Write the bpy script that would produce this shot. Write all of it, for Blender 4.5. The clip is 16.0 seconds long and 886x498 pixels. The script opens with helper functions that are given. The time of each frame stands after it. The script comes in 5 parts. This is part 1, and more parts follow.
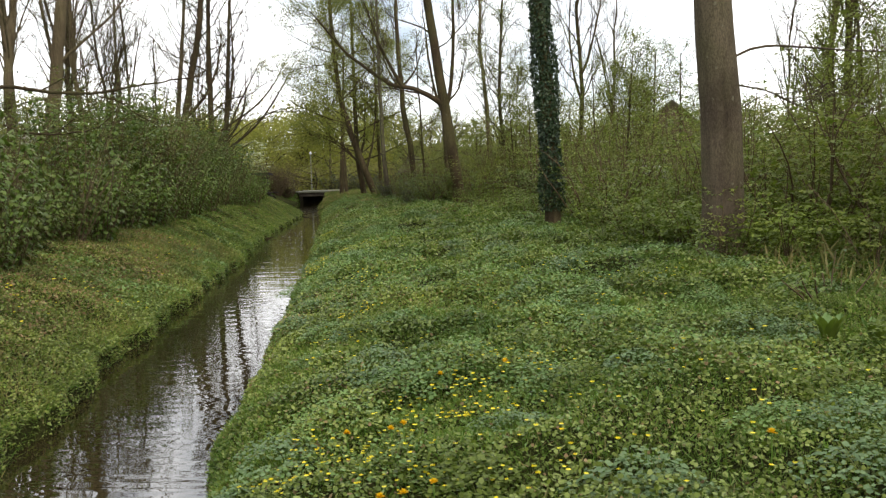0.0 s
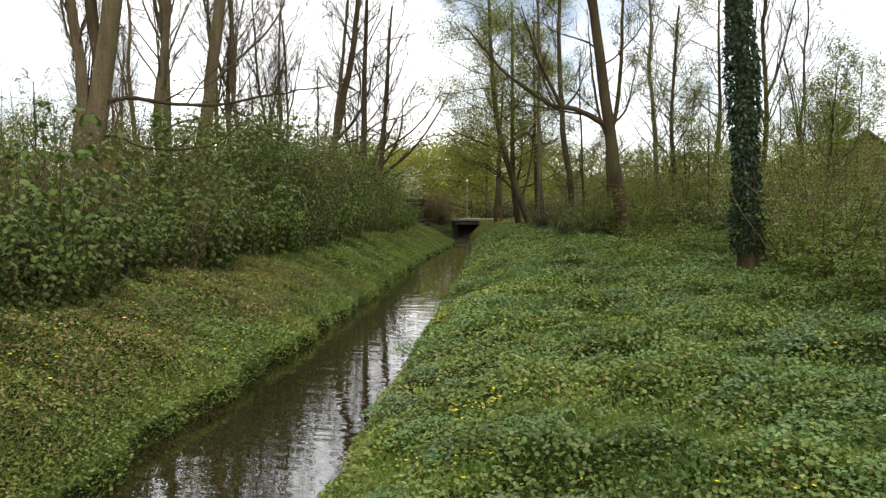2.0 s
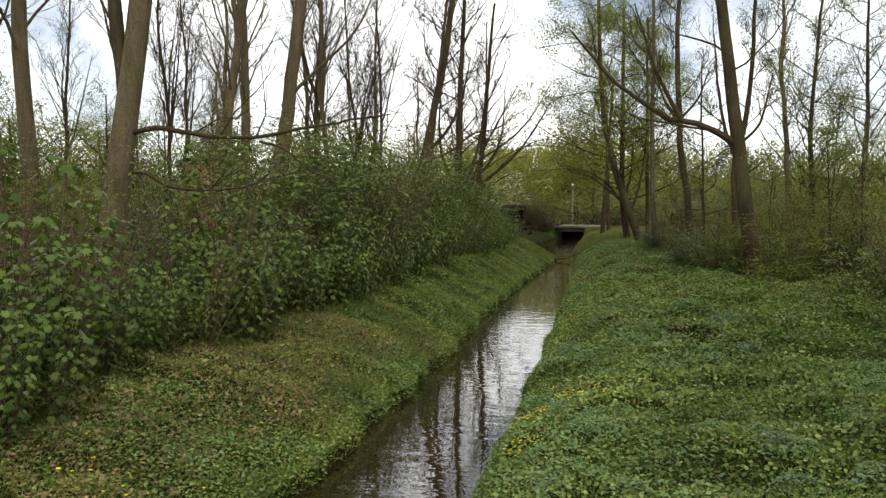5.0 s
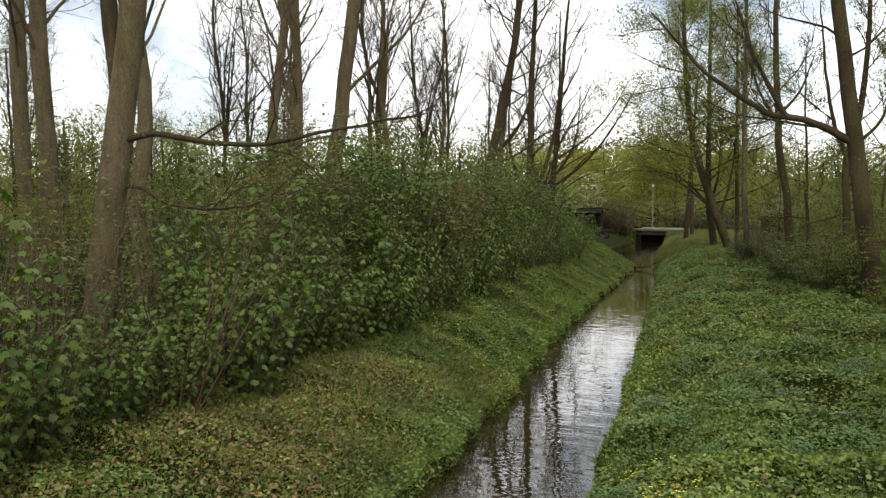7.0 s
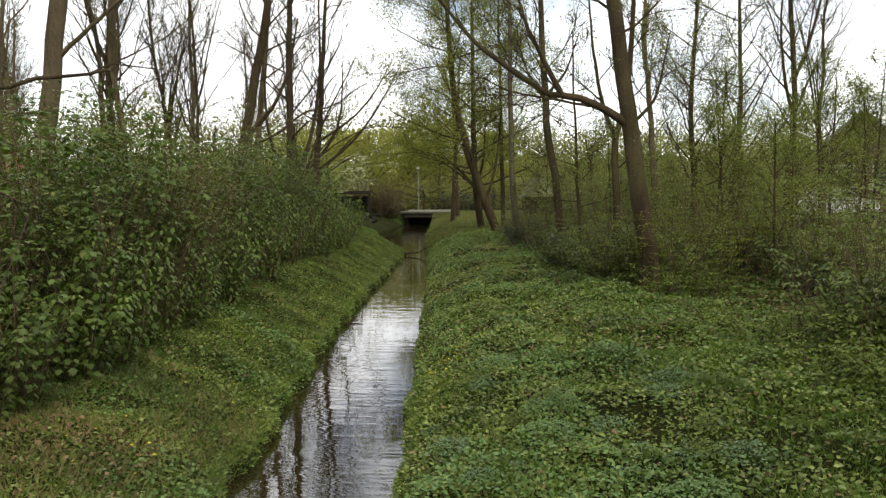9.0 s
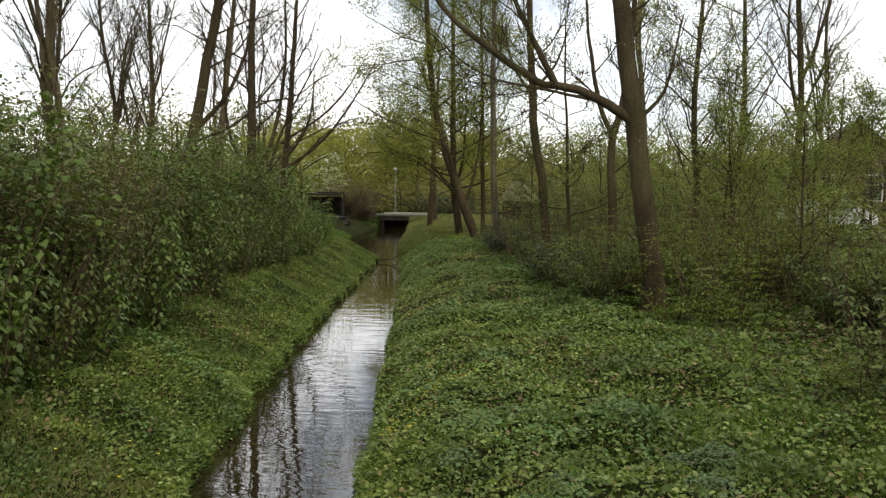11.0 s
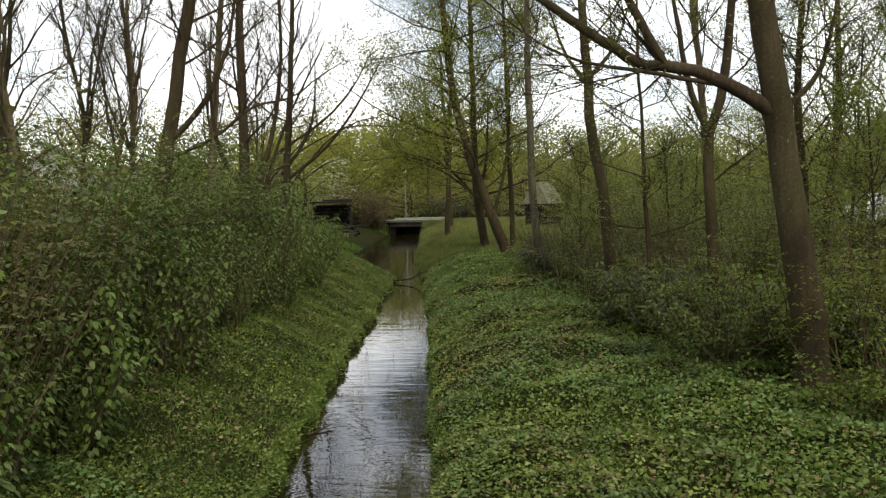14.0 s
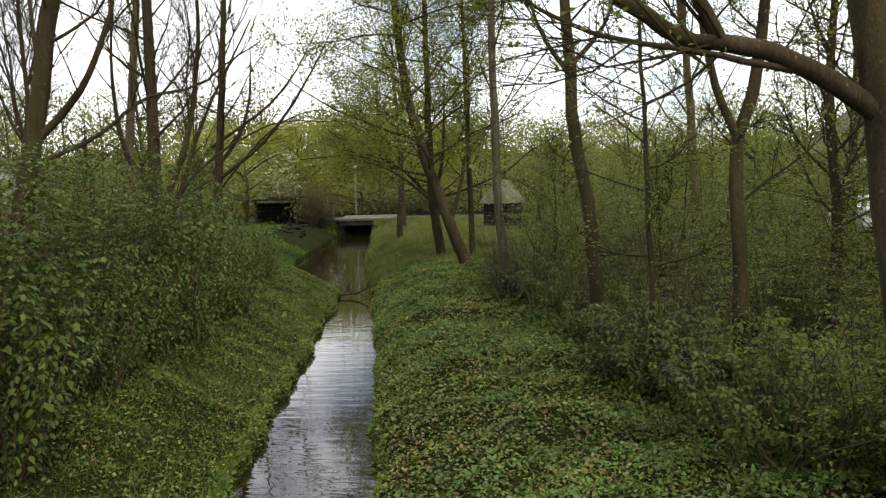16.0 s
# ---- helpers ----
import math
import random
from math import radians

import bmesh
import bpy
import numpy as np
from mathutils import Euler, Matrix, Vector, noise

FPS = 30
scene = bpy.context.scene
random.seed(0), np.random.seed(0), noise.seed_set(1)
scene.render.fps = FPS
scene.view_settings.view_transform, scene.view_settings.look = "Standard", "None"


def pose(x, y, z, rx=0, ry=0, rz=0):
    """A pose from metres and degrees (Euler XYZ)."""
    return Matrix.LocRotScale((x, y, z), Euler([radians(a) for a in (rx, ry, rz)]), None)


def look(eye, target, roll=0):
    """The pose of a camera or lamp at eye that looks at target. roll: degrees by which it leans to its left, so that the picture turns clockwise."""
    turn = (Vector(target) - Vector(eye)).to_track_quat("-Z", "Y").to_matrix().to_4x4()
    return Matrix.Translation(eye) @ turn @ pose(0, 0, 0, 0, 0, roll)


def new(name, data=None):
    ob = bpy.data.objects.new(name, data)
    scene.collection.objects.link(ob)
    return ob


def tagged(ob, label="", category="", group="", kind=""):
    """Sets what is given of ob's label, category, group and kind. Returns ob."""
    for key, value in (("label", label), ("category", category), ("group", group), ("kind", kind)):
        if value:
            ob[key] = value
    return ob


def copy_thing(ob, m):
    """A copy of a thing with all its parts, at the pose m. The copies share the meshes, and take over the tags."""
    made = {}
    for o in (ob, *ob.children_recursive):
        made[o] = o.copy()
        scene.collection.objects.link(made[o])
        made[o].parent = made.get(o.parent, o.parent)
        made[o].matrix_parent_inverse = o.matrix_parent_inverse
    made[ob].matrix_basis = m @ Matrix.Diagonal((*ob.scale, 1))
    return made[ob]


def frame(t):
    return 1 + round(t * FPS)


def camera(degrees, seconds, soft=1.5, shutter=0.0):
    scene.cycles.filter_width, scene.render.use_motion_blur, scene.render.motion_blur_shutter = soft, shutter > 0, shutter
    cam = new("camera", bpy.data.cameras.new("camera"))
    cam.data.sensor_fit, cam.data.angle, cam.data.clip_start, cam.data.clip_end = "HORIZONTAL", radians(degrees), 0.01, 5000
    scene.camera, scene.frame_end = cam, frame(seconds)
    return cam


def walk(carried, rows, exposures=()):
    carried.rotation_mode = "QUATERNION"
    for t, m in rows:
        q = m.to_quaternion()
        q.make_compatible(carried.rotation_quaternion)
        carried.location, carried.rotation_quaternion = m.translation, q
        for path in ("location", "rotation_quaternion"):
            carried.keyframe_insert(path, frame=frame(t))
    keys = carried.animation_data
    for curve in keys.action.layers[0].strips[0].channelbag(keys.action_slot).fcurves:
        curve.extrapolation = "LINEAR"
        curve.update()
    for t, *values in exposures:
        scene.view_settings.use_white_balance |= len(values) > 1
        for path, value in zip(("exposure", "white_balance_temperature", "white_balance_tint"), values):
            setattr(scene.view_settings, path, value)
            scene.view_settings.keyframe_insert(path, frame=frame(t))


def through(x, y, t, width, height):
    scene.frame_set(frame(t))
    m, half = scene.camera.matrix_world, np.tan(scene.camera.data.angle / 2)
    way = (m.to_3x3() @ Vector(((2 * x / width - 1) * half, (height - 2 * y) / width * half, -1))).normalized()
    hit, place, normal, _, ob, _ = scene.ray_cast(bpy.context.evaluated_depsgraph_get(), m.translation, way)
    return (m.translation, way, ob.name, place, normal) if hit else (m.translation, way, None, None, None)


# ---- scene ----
cam = camera(57.4, 16.0, 1.3)
PATH = [
    (0, (-0.030, 0.017, 0.813), (-0.050, 2.010, 0.642), -1.6),
    (0.5, (-0.066, 0.501, 0.748), (0.088, 2.483, 0.540), -1.8),
    (1, (-0.108, 1.248, 0.716), (-0.091, 3.241, 0.550), -0.9),
    (1.5, (-0.109, 1.879, 0.731), (-0.320, 3.863, 0.592), -1.2),
    (2, (-0.123, 2.459, 0.803), (-0.523, 4.416, 0.710), -0.1),
    (2.5, (-0.137, 2.900, 1.032), (-0.613, 4.840, 0.947), 0.1),
    (3, (-0.182, 3.309, 1.199), (-0.696, 5.241, 1.138), 1.0),
    (3.5, (-0.245, 3.690, 1.339), (-0.794, 5.612, 1.264), 0.9),
    (6, (-0.625, 6.339, 1.749), (-1.379, 8.189, 1.640), 0.6),
    (6.5, (-0.759, 6.853, 1.812), (-1.571, 8.678, 1.719), 0.6),
    (7, (-0.919, 7.382, 1.858), (-1.744, 9.201, 1.753), 0.3),
    (7.5, (-1.082, 7.929, 1.942), (-1.821, 9.785, 1.842), -0.3),
    (8, (-1.271, 8.564, 1.969), (-1.872, 10.467, 1.840), -0.3),
    (8.5, (-1.428, 9.120, 1.964), (-1.871, 11.062, 1.786), -0.7),
    (9, (-1.538, 9.664, 1.979), (-1.817, 11.639, 1.829), -0.6),
    (11.5, (-1.816, 12.653, 2.031), (-2.041, 14.635, 1.887), 0.5),
    (12, (-1.930, 13.190, 2.091), (-2.303, 15.149, 1.939), 1.4),
    (12.5, (-2.123, 13.691, 2.183), (-2.571, 15.631, 1.992), 0.5),
    (13, (-2.378, 14.385, 2.248), (-2.794, 16.327, 2.013), 0.1),
    (13.5, (-2.659, 15.212, 2.329), (-2.997, 17.171, 2.111), -0.2),
    (14, (-2.884, 16.083, 2.435), (-3.126, 18.063, 2.283), -1.6),
    (14.5, (-2.994, 16.926, 2.526), (-3.172, 18.912, 2.372), -2.1),
    (15, (-3.096, 17.759, 2.633), (-3.239, 19.749, 2.491), -1.3),
    (15.5, (-3.148, 18.522, 2.713), (-3.279, 20.512, 2.570), -1.4),
    (16, (-3.185, 19.408, 2.798), (-3.314, 21.396, 2.621), -1.5),
]
walk(cam, [(t, look(eye, target, roll)) for t, eye, target, roll in PATH],
     exposures=[(0.0, 0.24), (2.0, 0.17), (3.5, -0.02), (7.0, 0.03), (9.0, 0.11), (12.5, -0.05), (16.0, 0.03)])

# ---------------------------------------------------------------- light
SUN_EL, SUN_AZ = radians(50), radians(152)
world = bpy.data.worlds.new("sky")
scene.world = world
world.use_nodes = True
wt = world.node_tree
wt.nodes.clear()
w_out = wt.nodes.new("ShaderNodeOutputWorld")
w_bg = wt.nodes.new("ShaderNodeBackground")
w_sky = wt.nodes.new("ShaderNodeTexSky")
w_sky.sky_type = "NISHITA"
w_sky.sun_disc = False
w_sky.sun_elevation, w_sky.sun_rotation = SUN_EL, SUN_AZ
w_geo = wt.nodes.new("ShaderNodeTexCoord")
w_noise = wt.nodes.new("ShaderNodeTexNoise")
w_noise.inputs["Scale"].default_value = 3.2
w_noise.inputs["Detail"].default_value = 7
w_noise.inputs["Roughness"].default_value = 0.55
w_ramp = wt.nodes.new("ShaderNodeValToRGB")
w_ramp.color_ramp.elements[0].position = 0.39
w_ramp.color_ramp.elements[0].color = (0.14, 0.14, 0.14, 1)
w_ramp.color_ramp.elements[1].position = 0.57
w_mix = wt.nodes.new("ShaderNodeMixRGB")
w_mix.inputs["Color2"].default_value = (19.2, 19.3, 19.5, 1)
wt.links.new(w_geo.outputs["Generated"], w_noise.inputs["Vector"])
wt.links.new(w_noise.outputs["Fac"], w_ramp.inputs["Fac"])
wt.links.new(w_ramp.outputs["Color"], w_mix.inputs["Fac"])
wt.links.new(w_sky.outputs["Color"], w_mix.inputs["Color1"])
wt.links.new(w_mix.outputs["Color"], w_bg.inputs["Color"])
w_bg.inputs["Strength"].default_value = 0.10
wt.links.new(w_bg.outputs["Background"], w_out.inputs["Surface"])

sun_data = bpy.data.lights.new("sun", "SUN")
sun_data.energy, sun_data.angle, sun_data.color = 1.9, radians(12), (1.0, 0.93, 0.80)
sun = new("sun", sun_data)
sun.rotation_euler = (radians(90) - SUN_EL, 0, math.pi - SUN_AZ)

# ---------------------------------------------------------------- materials


def node_mat(name):
    m = bpy.data.materials.new(name)
    m.use_nodes = True
    t = m.node_tree
    return m, t, t.nodes["Principled BSDF"]


def noise_node(t, scale, detail=4.0, rough=0.55, coord="Object", stretch=None):
    tc = t.nodes.new("ShaderNodeTexCoord")
    n = t.nodes.new("ShaderNodeTexNoise")
    n.inputs["Scale"].default_value = scale
    n.inputs["Detail"].default_value = detail
    n.inputs["Roughness"].default_value = rough
    if stretch:
        mp = t.nodes.new("ShaderNodeMapping")
        mp.inputs["Scale"].default_value = stretch
        t.links.new(tc.outputs[coord], mp.inputs["Vector"])
        t.links.new(mp.outputs["Vector"], n.inputs["Vector"])
    else:
        t.links.new(tc.outputs[coord], n.inputs["Vector"])
    return n


def ramp_node(t, src, stops):
    r = t.nodes.new("ShaderNodeValToRGB")
    els = r.color_ramp.elements
    while len(els) < len(stops):
        els.new(0.5)
    for e, (p, c) in zip(els, stops):
        e.position, e.color = p, (*c, 1)
    t.links.new(src, r.inputs["Fac"])
    return r


def mix_node(t, fac, a, b, kind="MIX"):
    m = t.nodes.new("ShaderNodeMixRGB")
    m.blend_type = kind
    for sock, v in (("Fac", fac), ("Color1", a), ("Color2", b)):
        if isinstance(v, (int, float)):
            m.inputs[sock].default_value = v
        elif isinstance(v, tuple):
            m.inputs[sock].default_value = (*v, 1)
        else:
            t.links.new(v, m.inputs[sock])
    return m


def bump(t, bsdf, src, strength, dist):
    b = t.nodes.new("ShaderNodeBump")
    b.inputs["Strength"].default_value = strength
    b.inputs["Distance"].default_value = dist
    t.links.new(src, b.inputs["Height"])
    t.links.new(b.outputs["Normal"], bsdf.inputs["Normal"])


def surface(name, c1, c2, scale, fine, rough=0.8, bump_d=0.01, stretch=None, metal=0.0):
    """A plain solid: two tones of broad noise, fine grain on top, and relief."""
    m, t, p = node_mat(name)
    big = noise_node(t, scale, 4, 0.6, "Object", stretch)
    small = noise_node(t, fine, 5, 0.65, "Object", stretch)
    r = ramp_node(t, big.outputs["Fac"], [(0.32, c1), (0.68, c2)])
    g = ramp_node(t, small.outputs["Fac"], [(0.3, (0.6, 0.6, 0.6)), (0.7, (1.0, 1.0, 1.0))])
    x = mix_node(t, 1.0, r.outputs["Color"], g.outputs["Color"], "MULTIPLY")
    t.links.new(x.outputs["Color"], p.inputs["Base Color"])
    p.inputs["Roughness"].default_value = rough
    p.inputs["Specular IOR Level"].default_value = 0.5 if rough < 0.6 else 0.1
    p.inputs["Metallic"].default_value = metal
    bump(t, p, small.outputs["Fac"], 0.6, bump_d)
    return m


def leaf_mat(name, tones, rough=0.45, through=0.3, patch=0.0):
    """Leaves: each leaf takes its own tone, with broad patches; some light passes through."""
    m, t, p = node_mat(name)
    geo = t.nodes.new("ShaderNodeNewGeometry")
    n = len(tones)
    r = ramp_node(t, geo.outputs["Random Per Island"], [(i / max(1, n - 1), c) for i, c in enumerate(tones)])
    col = r.outputs["Color"]
    broad = noise_node(t, 0.9, 3, 0.5)
    g = ramp_node(t, broad.outputs["Fac"], [(0.30, (0.62, 0.66, 0.62)), (0.70, (1.22, 1.16, 1.04))])
    x = mix_node(t, 1.0, col, g.outputs["Color"], "MULTIPLY")
    t.links.new(x.outputs["Color"], p.inputs["Base Color"])
    p.inputs["Roughness"].default_value = rough
    p.inputs["Specular IOR Level"].default_value = 0.2
    tr = t.nodes.new("ShaderNodeBsdfTranslucent")
    y = mix_node(t, 1.0, x.outputs["Color"], (1.3, 1.5, 0.7), "MULTIPLY")
    t.links.new(y.outputs["Color"], tr.inputs["Color"])
    ms = t.nodes.new("ShaderNodeMixShader")
    ms.inputs["Fac"].default_value = through
    out = t.nodes["Material Output"]
    t.links.new(p.outputs["BSDF"], ms.inputs[1])
    t.links.new(tr.outputs["BSDF"], ms.inputs[2])
    t.links.new(ms.outputs["Shader"], out.inputs["Surface"])
    return m


def bark_mat(name, dark, light, moss=0.25):
    """Bark: upright streaks and cracks, broad darker and greener areas, pale lichen spots."""
    m, t, p = node_mat(name)
    streak = noise_node(t, 11.0, 7, 0.7, "Object", (1, 1, 0.14))
    blotch = noise_node(t, 1.3, 5, 0.65, "Object", (1, 1, 0.6))
    fine = noise_node(t, 60.0, 4, 0.6, "Object", (1, 1, 0.5))
    spots = noise_node(t, 16.0, 2, 0.4)
    r = ramp_node(t, streak.outputs["Fac"], [(0.30, dark), (0.70, light)])
    broad = ramp_node(t, blotch.outputs["Fac"], [(0.30, (0.50, 0.48, 0.45)), (0.62, (1.12, 1.1, 1.05))])
    q = mix_node(t, 1.0, r.outputs["Color"], broad.outputs["Color"], "MULTIPLY")
    green = ramp_node(t, blotch.outputs["Color"], [(0.46, (0, 0, 0)), (0.66, (moss, moss, moss))])
    x = mix_node(t, green.outputs["Color"], q.outputs["Color"], (0.085, 0.095, 0.026))
    lichen = ramp_node(t, spots.outputs["Fac"], [(0.70, (0, 0, 0)), (0.74, (0.55, 0.55, 0.55))])
    z = mix_node(t, lichen.outputs["Color"], x.outputs["Color"], (0.20, 0.19, 0.13))
    g = ramp_node(t, fine.outputs["Fac"], [(0.3, (0.55, 0.55, 0.55)), (0.7, (1.1, 1.1, 1.1))])
    y = mix_node(t, 1.0, z.outputs["Color"], g.outputs["Color"], "MULTIPLY")
    t.links.new(y.outputs["Color"], p.inputs["Base Color"])
    p.inputs["Roughness"].default_value = 0.95
    p.inputs["Specular IOR Level"].default_value = 0.08
    h = mix_node(t, 0.4, streak.outputs["Fac"], fine.outputs["Fac"])
    bump(t, p, h.outputs["Color"], 0.9, 0.03)
    return m


BARK_BEECH = bark_mat("bark_beech", (0.080, 0.062, 0.044), (0.150, 0.120, 0.086), 0.3)
BARK_GREY = bark_mat("bark_grey", (0.105, 0.082, 0.050), (0.200, 0.158, 0.098), 0.45)
BARK_DARK = bark_mat("bark_dark", (0.040, 0.029, 0.017), (0.095, 0.070, 0.042), 0.4)
BARK_BIRCH = bark_mat("bark_birch", (0.04, 0.032, 0.022), (0.19, 0.165, 0.12), 0.35)
TWIG = surface("twig_bark", (0.075, 0.052, 0.030), (0.15, 0.108, 0.064), 3, 40, 0.85, 0.003)
LEAF_BUSH = leaf_mat("leaf_bush", [(0.044, 0.074, 0.011), (0.068, 0.110, 0.016), (0.097, 0.146, 0.025), (0.133, 0.178, 0.050), (0.080, 0.096, 0.024)], 0.38, 0.22)
LEAF_BUSH3 = leaf_mat("leaf_bush_soft", [(0.052, 0.076, 0.014), (0.075, 0.105, 0.022), (0.102, 0.138, 0.034), (0.076, 0.074, 0.018)], 0.45, 0.2)
LEAF_BUSH2 = leaf_mat("leaf_bush_bright", [(0.075, 0.105, 0.016), (0.115, 0.155, 0.026), (0.15, 0.19, 0.038)])
LEAF_SPRING = leaf_mat("leaf_spring", [(0.110, 0.135, 0.028), (0.158, 0.182, 0.042), (0.20, 0.215, 0.062)], 0.45, 0.38)
LEAF_PALETREE = leaf_mat("leaf_pale_tree", [(0.150, 0.170, 0.060), (0.200, 0.220, 0.080), (0.240, 0.255, 0.105)], 0.45, 0.4)
LEAF_FEATHER = leaf_mat("leaf_feathery", [(0.115, 0.132, 0.020), (0.160, 0.172, 0.030), (0.135, 0.158, 0.026)], 0.5, 0.4)
LEAF_FRESH = leaf_mat("leaf_fresh", [(0.080, 0.112, 0.020), (0.120, 0.150, 0.030), (0.165, 0.185, 0.045), (0.095, 0.130, 0.028)], 0.45, 0.35)
LEAF_OLIVE = leaf_mat("leaf_olive", [(0.10, 0.115, 0.032), (0.145, 0.150, 0.045), (0.12, 0.145, 0.038)], 0.5, 0.38)
LEAF_ALDER = leaf_mat("leaf_alder", [(0.150, 0.160, 0.036), (0.205, 0.210, 0.050), (0.175, 0.190, 0.040)], 0.5, 0.45)
# olive lifted well above the near leaves: distance haze is put in the colour
LEAF_FAR = leaf_mat("leaf_far_hazy", [(0.20, 0.185, 0.075), (0.25, 0.235, 0.10), (0.21, 0.225, 0.08), (0.21, 0.165, 0.10)], 0.7, 0.45)
LEAF_BUD = leaf_mat("leaf_bud_olive", [(0.085, 0.090, 0.026), (0.120, 0.112, 0.040), (0.105, 0.085, 0.040)], 0.6, 0.25)
LEAF_BROWN = leaf_mat("leaf_bud_brown", [(0.10, 0.078, 0.046), (0.14, 0.105, 0.062), (0.12, 0.105, 0.05)], 0.7, 0.2)
LEAF_YELLOW = leaf_mat("leaf_yellow_green", [(0.27, 0.26, 0.065), (0.33, 0.32, 0.09), (0.25, 0.255, 0.07)], 0.5, 0.45)
LEAF_IVY = leaf_mat("leaf_ivy", [(0.012, 0.026, 0.011), (0.020, 0.040, 0.017), (0.036, 0.058, 0.028), (0.06, 0.082, 0.04)], 0.4, 0.1)
# lightest grey-green tone stands for the gloss on the leaves
LEAF_EVERGREEN = leaf_mat("leaf_evergreen", [(0.024, 0.034, 0.013), (0.046, 0.058, 0.022), (0.088, 0.100, 0.045)], 0.35, 0.08)
# wide tone range: the contrast of brightly lit leaf tops is put in the colours
LEAF_GROUND = leaf_mat("leaf_ground", [(0.059, 0.081, 0.016), (0.110, 0.148, 0.028), (0.164, 0.208, 0.046), (0.248, 0.295, 0.100)], 0.42, 0.2)
LEAF_PALE = leaf_mat("leaf_pale", [(0.115, 0.185, 0.059), (0.170, 0.260, 0.095), (0.085, 0.154, 0.040)], 0.45, 0.2)
LEAF_MOUND = leaf_mat("leaf_mound", [(0.082, 0.135, 0.057), (0.121, 0.185, 0.085), (0.170, 0.239, 0.119)], 0.5, 0.15)
GRASS = leaf_mat("grass_blade", [(0.058, 0.111, 0.014), (0.084, 0.159, 0.022), (0.115, 0.196, 0.032), (0.192, 0.207, 0.072)], 0.5, 0.25)
GRASS_DRY = leaf_mat("grass_dry", [(0.12, 0.125, 0.040), (0.18, 0.16, 0.065), (0.25, 0.205, 0.10), (0.13, 0.155, 0.038)], 0.6, 0.25)
LITTER = leaf_mat("leaf_litter", [(0.13, 0.085, 0.042), (0.20, 0.14, 0.075), (0.29, 0.22, 0.13)], 0.8, 0.1)
PETAL = leaf_mat("petal_yellow", [(0.75, 0.56, 0.02), (0.85, 0.68, 0.04), (0.80, 0.74, 0.10)], 0.4, 0.25)
PETAL_GOLD = leaf_mat("petal_gold", [(0.86, 0.50, 0.01), (0.88, 0.60, 0.02)], 0.5, 0.2)
BLOSSOM = leaf_mat("blossom_white", [(0.55, 0.56, 0.46), (0.7, 0.7, 0.62), (0.35, 0.42, 0.22)], 0.5, 0.3)
FAR_WOOD = surface("far_woodland", (0.075, 0.068, 0.030), (0.135, 0.120, 0.055), 0.5, 3.0, 0.95, 0.05)
CONCRETE = surface("concrete", (0.13, 0.135, 0.085), (0.24, 0.235, 0.17), 1.2, 25, 0.9, 0.01)
CONCRETE_PALE = surface("concrete_worn", (0.26, 0.26, 0.20), (0.40, 0.39, 0.32), 1.5, 25, 0.9, 0.01)
# dark tone of the under-bridge parts; on the back wall it stands for shade
CONCRETE_DARK = surface("concrete_dark_brown", (0.045, 0.036, 0.027), (0.085, 0.07, 0.052), 1.5, 20, 0.9, 0.01)
ROADMAT = surface("asphalt", (0.07, 0.068, 0.058), (0.11, 0.105, 0.09), 0.8, 60, 0.9, 0.006)
TIMBER_DARK = surface("timber_dark", (0.018, 0.016, 0.013), (0.05, 0.043, 0.034), 3, 30, 0.85, 0.01, (1, 1, 4))
# pale roof colour lowered for the shade the hut sits in
THATCH = surface("roof_pale_shaded", (0.13, 0.125, 0.075), (0.23, 0.215, 0.14), 2, 30, 0.9, 0.02)
ROOF_TILE = surface("roof_tile", (0.09, 0.075, 0.065), (0.16, 0.13, 0.11), 2, 18, 0.8, 0.02)
WALL_PALE = surface("wall_pale", (0.5, 0.48, 0.43), (0.62, 0.6, 0.55), 1.2, 20, 0.85, 0.006)
BRICK = surface("brick_red", (0.34, 0.14, 0.09), (0.44, 0.20, 0.135), 3, 22, 0.85, 0.01)
BRICK_DARK = surface("brick_brown", (0.11, 0.075, 0.055), (0.16, 0.11, 0.08), 3, 22, 0.85, 0.01)
METAL_GREY = surface("metal_grey", (0.15, 0.155, 0.13), (0.21, 0.215, 0.19), 3, 30, 0.6, 0.002, None, 0.2)
LAMP_WHITE = surface("lamp_cover", (0.7, 0.7, 0.68), (0.78, 0.78, 0.76), 2, 20, 0.4, 0.001)
CAR_WHITE = surface("car_paint_white", (0.72, 0.73, 0.74), (0.78, 0.79, 0.80), 1, 30, 0.25, 0.0005)
RUBBER = surface("rubber", (0.015, 0.015, 0.015), (0.03, 0.03, 0.03), 6, 50, 0.8, 0.002)
GLASS_DARK = surface("glass_dark", (0.02, 0.024, 0.026), (0.035, 0.04, 0.042), 1, 5, 0.08, 0.0002)

# soil with moss, short green and litter
SOIL, st, sp = node_mat("soil_green")
s_a = noise_node(st, 0.55, 5, 0.6)
s_b = noise_node(st, 7.0, 6, 0.7)
s_c = noise_node(st, 60.0, 4, 0.7)
s_r = ramp_node(st, s_b.outputs["Fac"], [(0.30, (0.014, 0.015, 0.006)), (0.50, (0.026, 0.030, 0.010)), (0.66, (0.045, 0.046, 0.016)), (0.80, (0.065, 0.048, 0.026))])
s_p = ramp_node(st, s_a.outputs["Fac"], [(0.35, (0.75, 0.78, 0.72)), (0.65, (1.15, 1.1, 1.0))])
s_x = mix_node(st, 1.0, s_r.outputs["Color"], s_p.outputs["Color"], "MULTIPLY")
s_g = ramp_node(st, s_c.outputs["Fac"], [(0.3, (0.55, 0.55, 0.55)), (0.7, (1.1, 1.1, 1.1))])
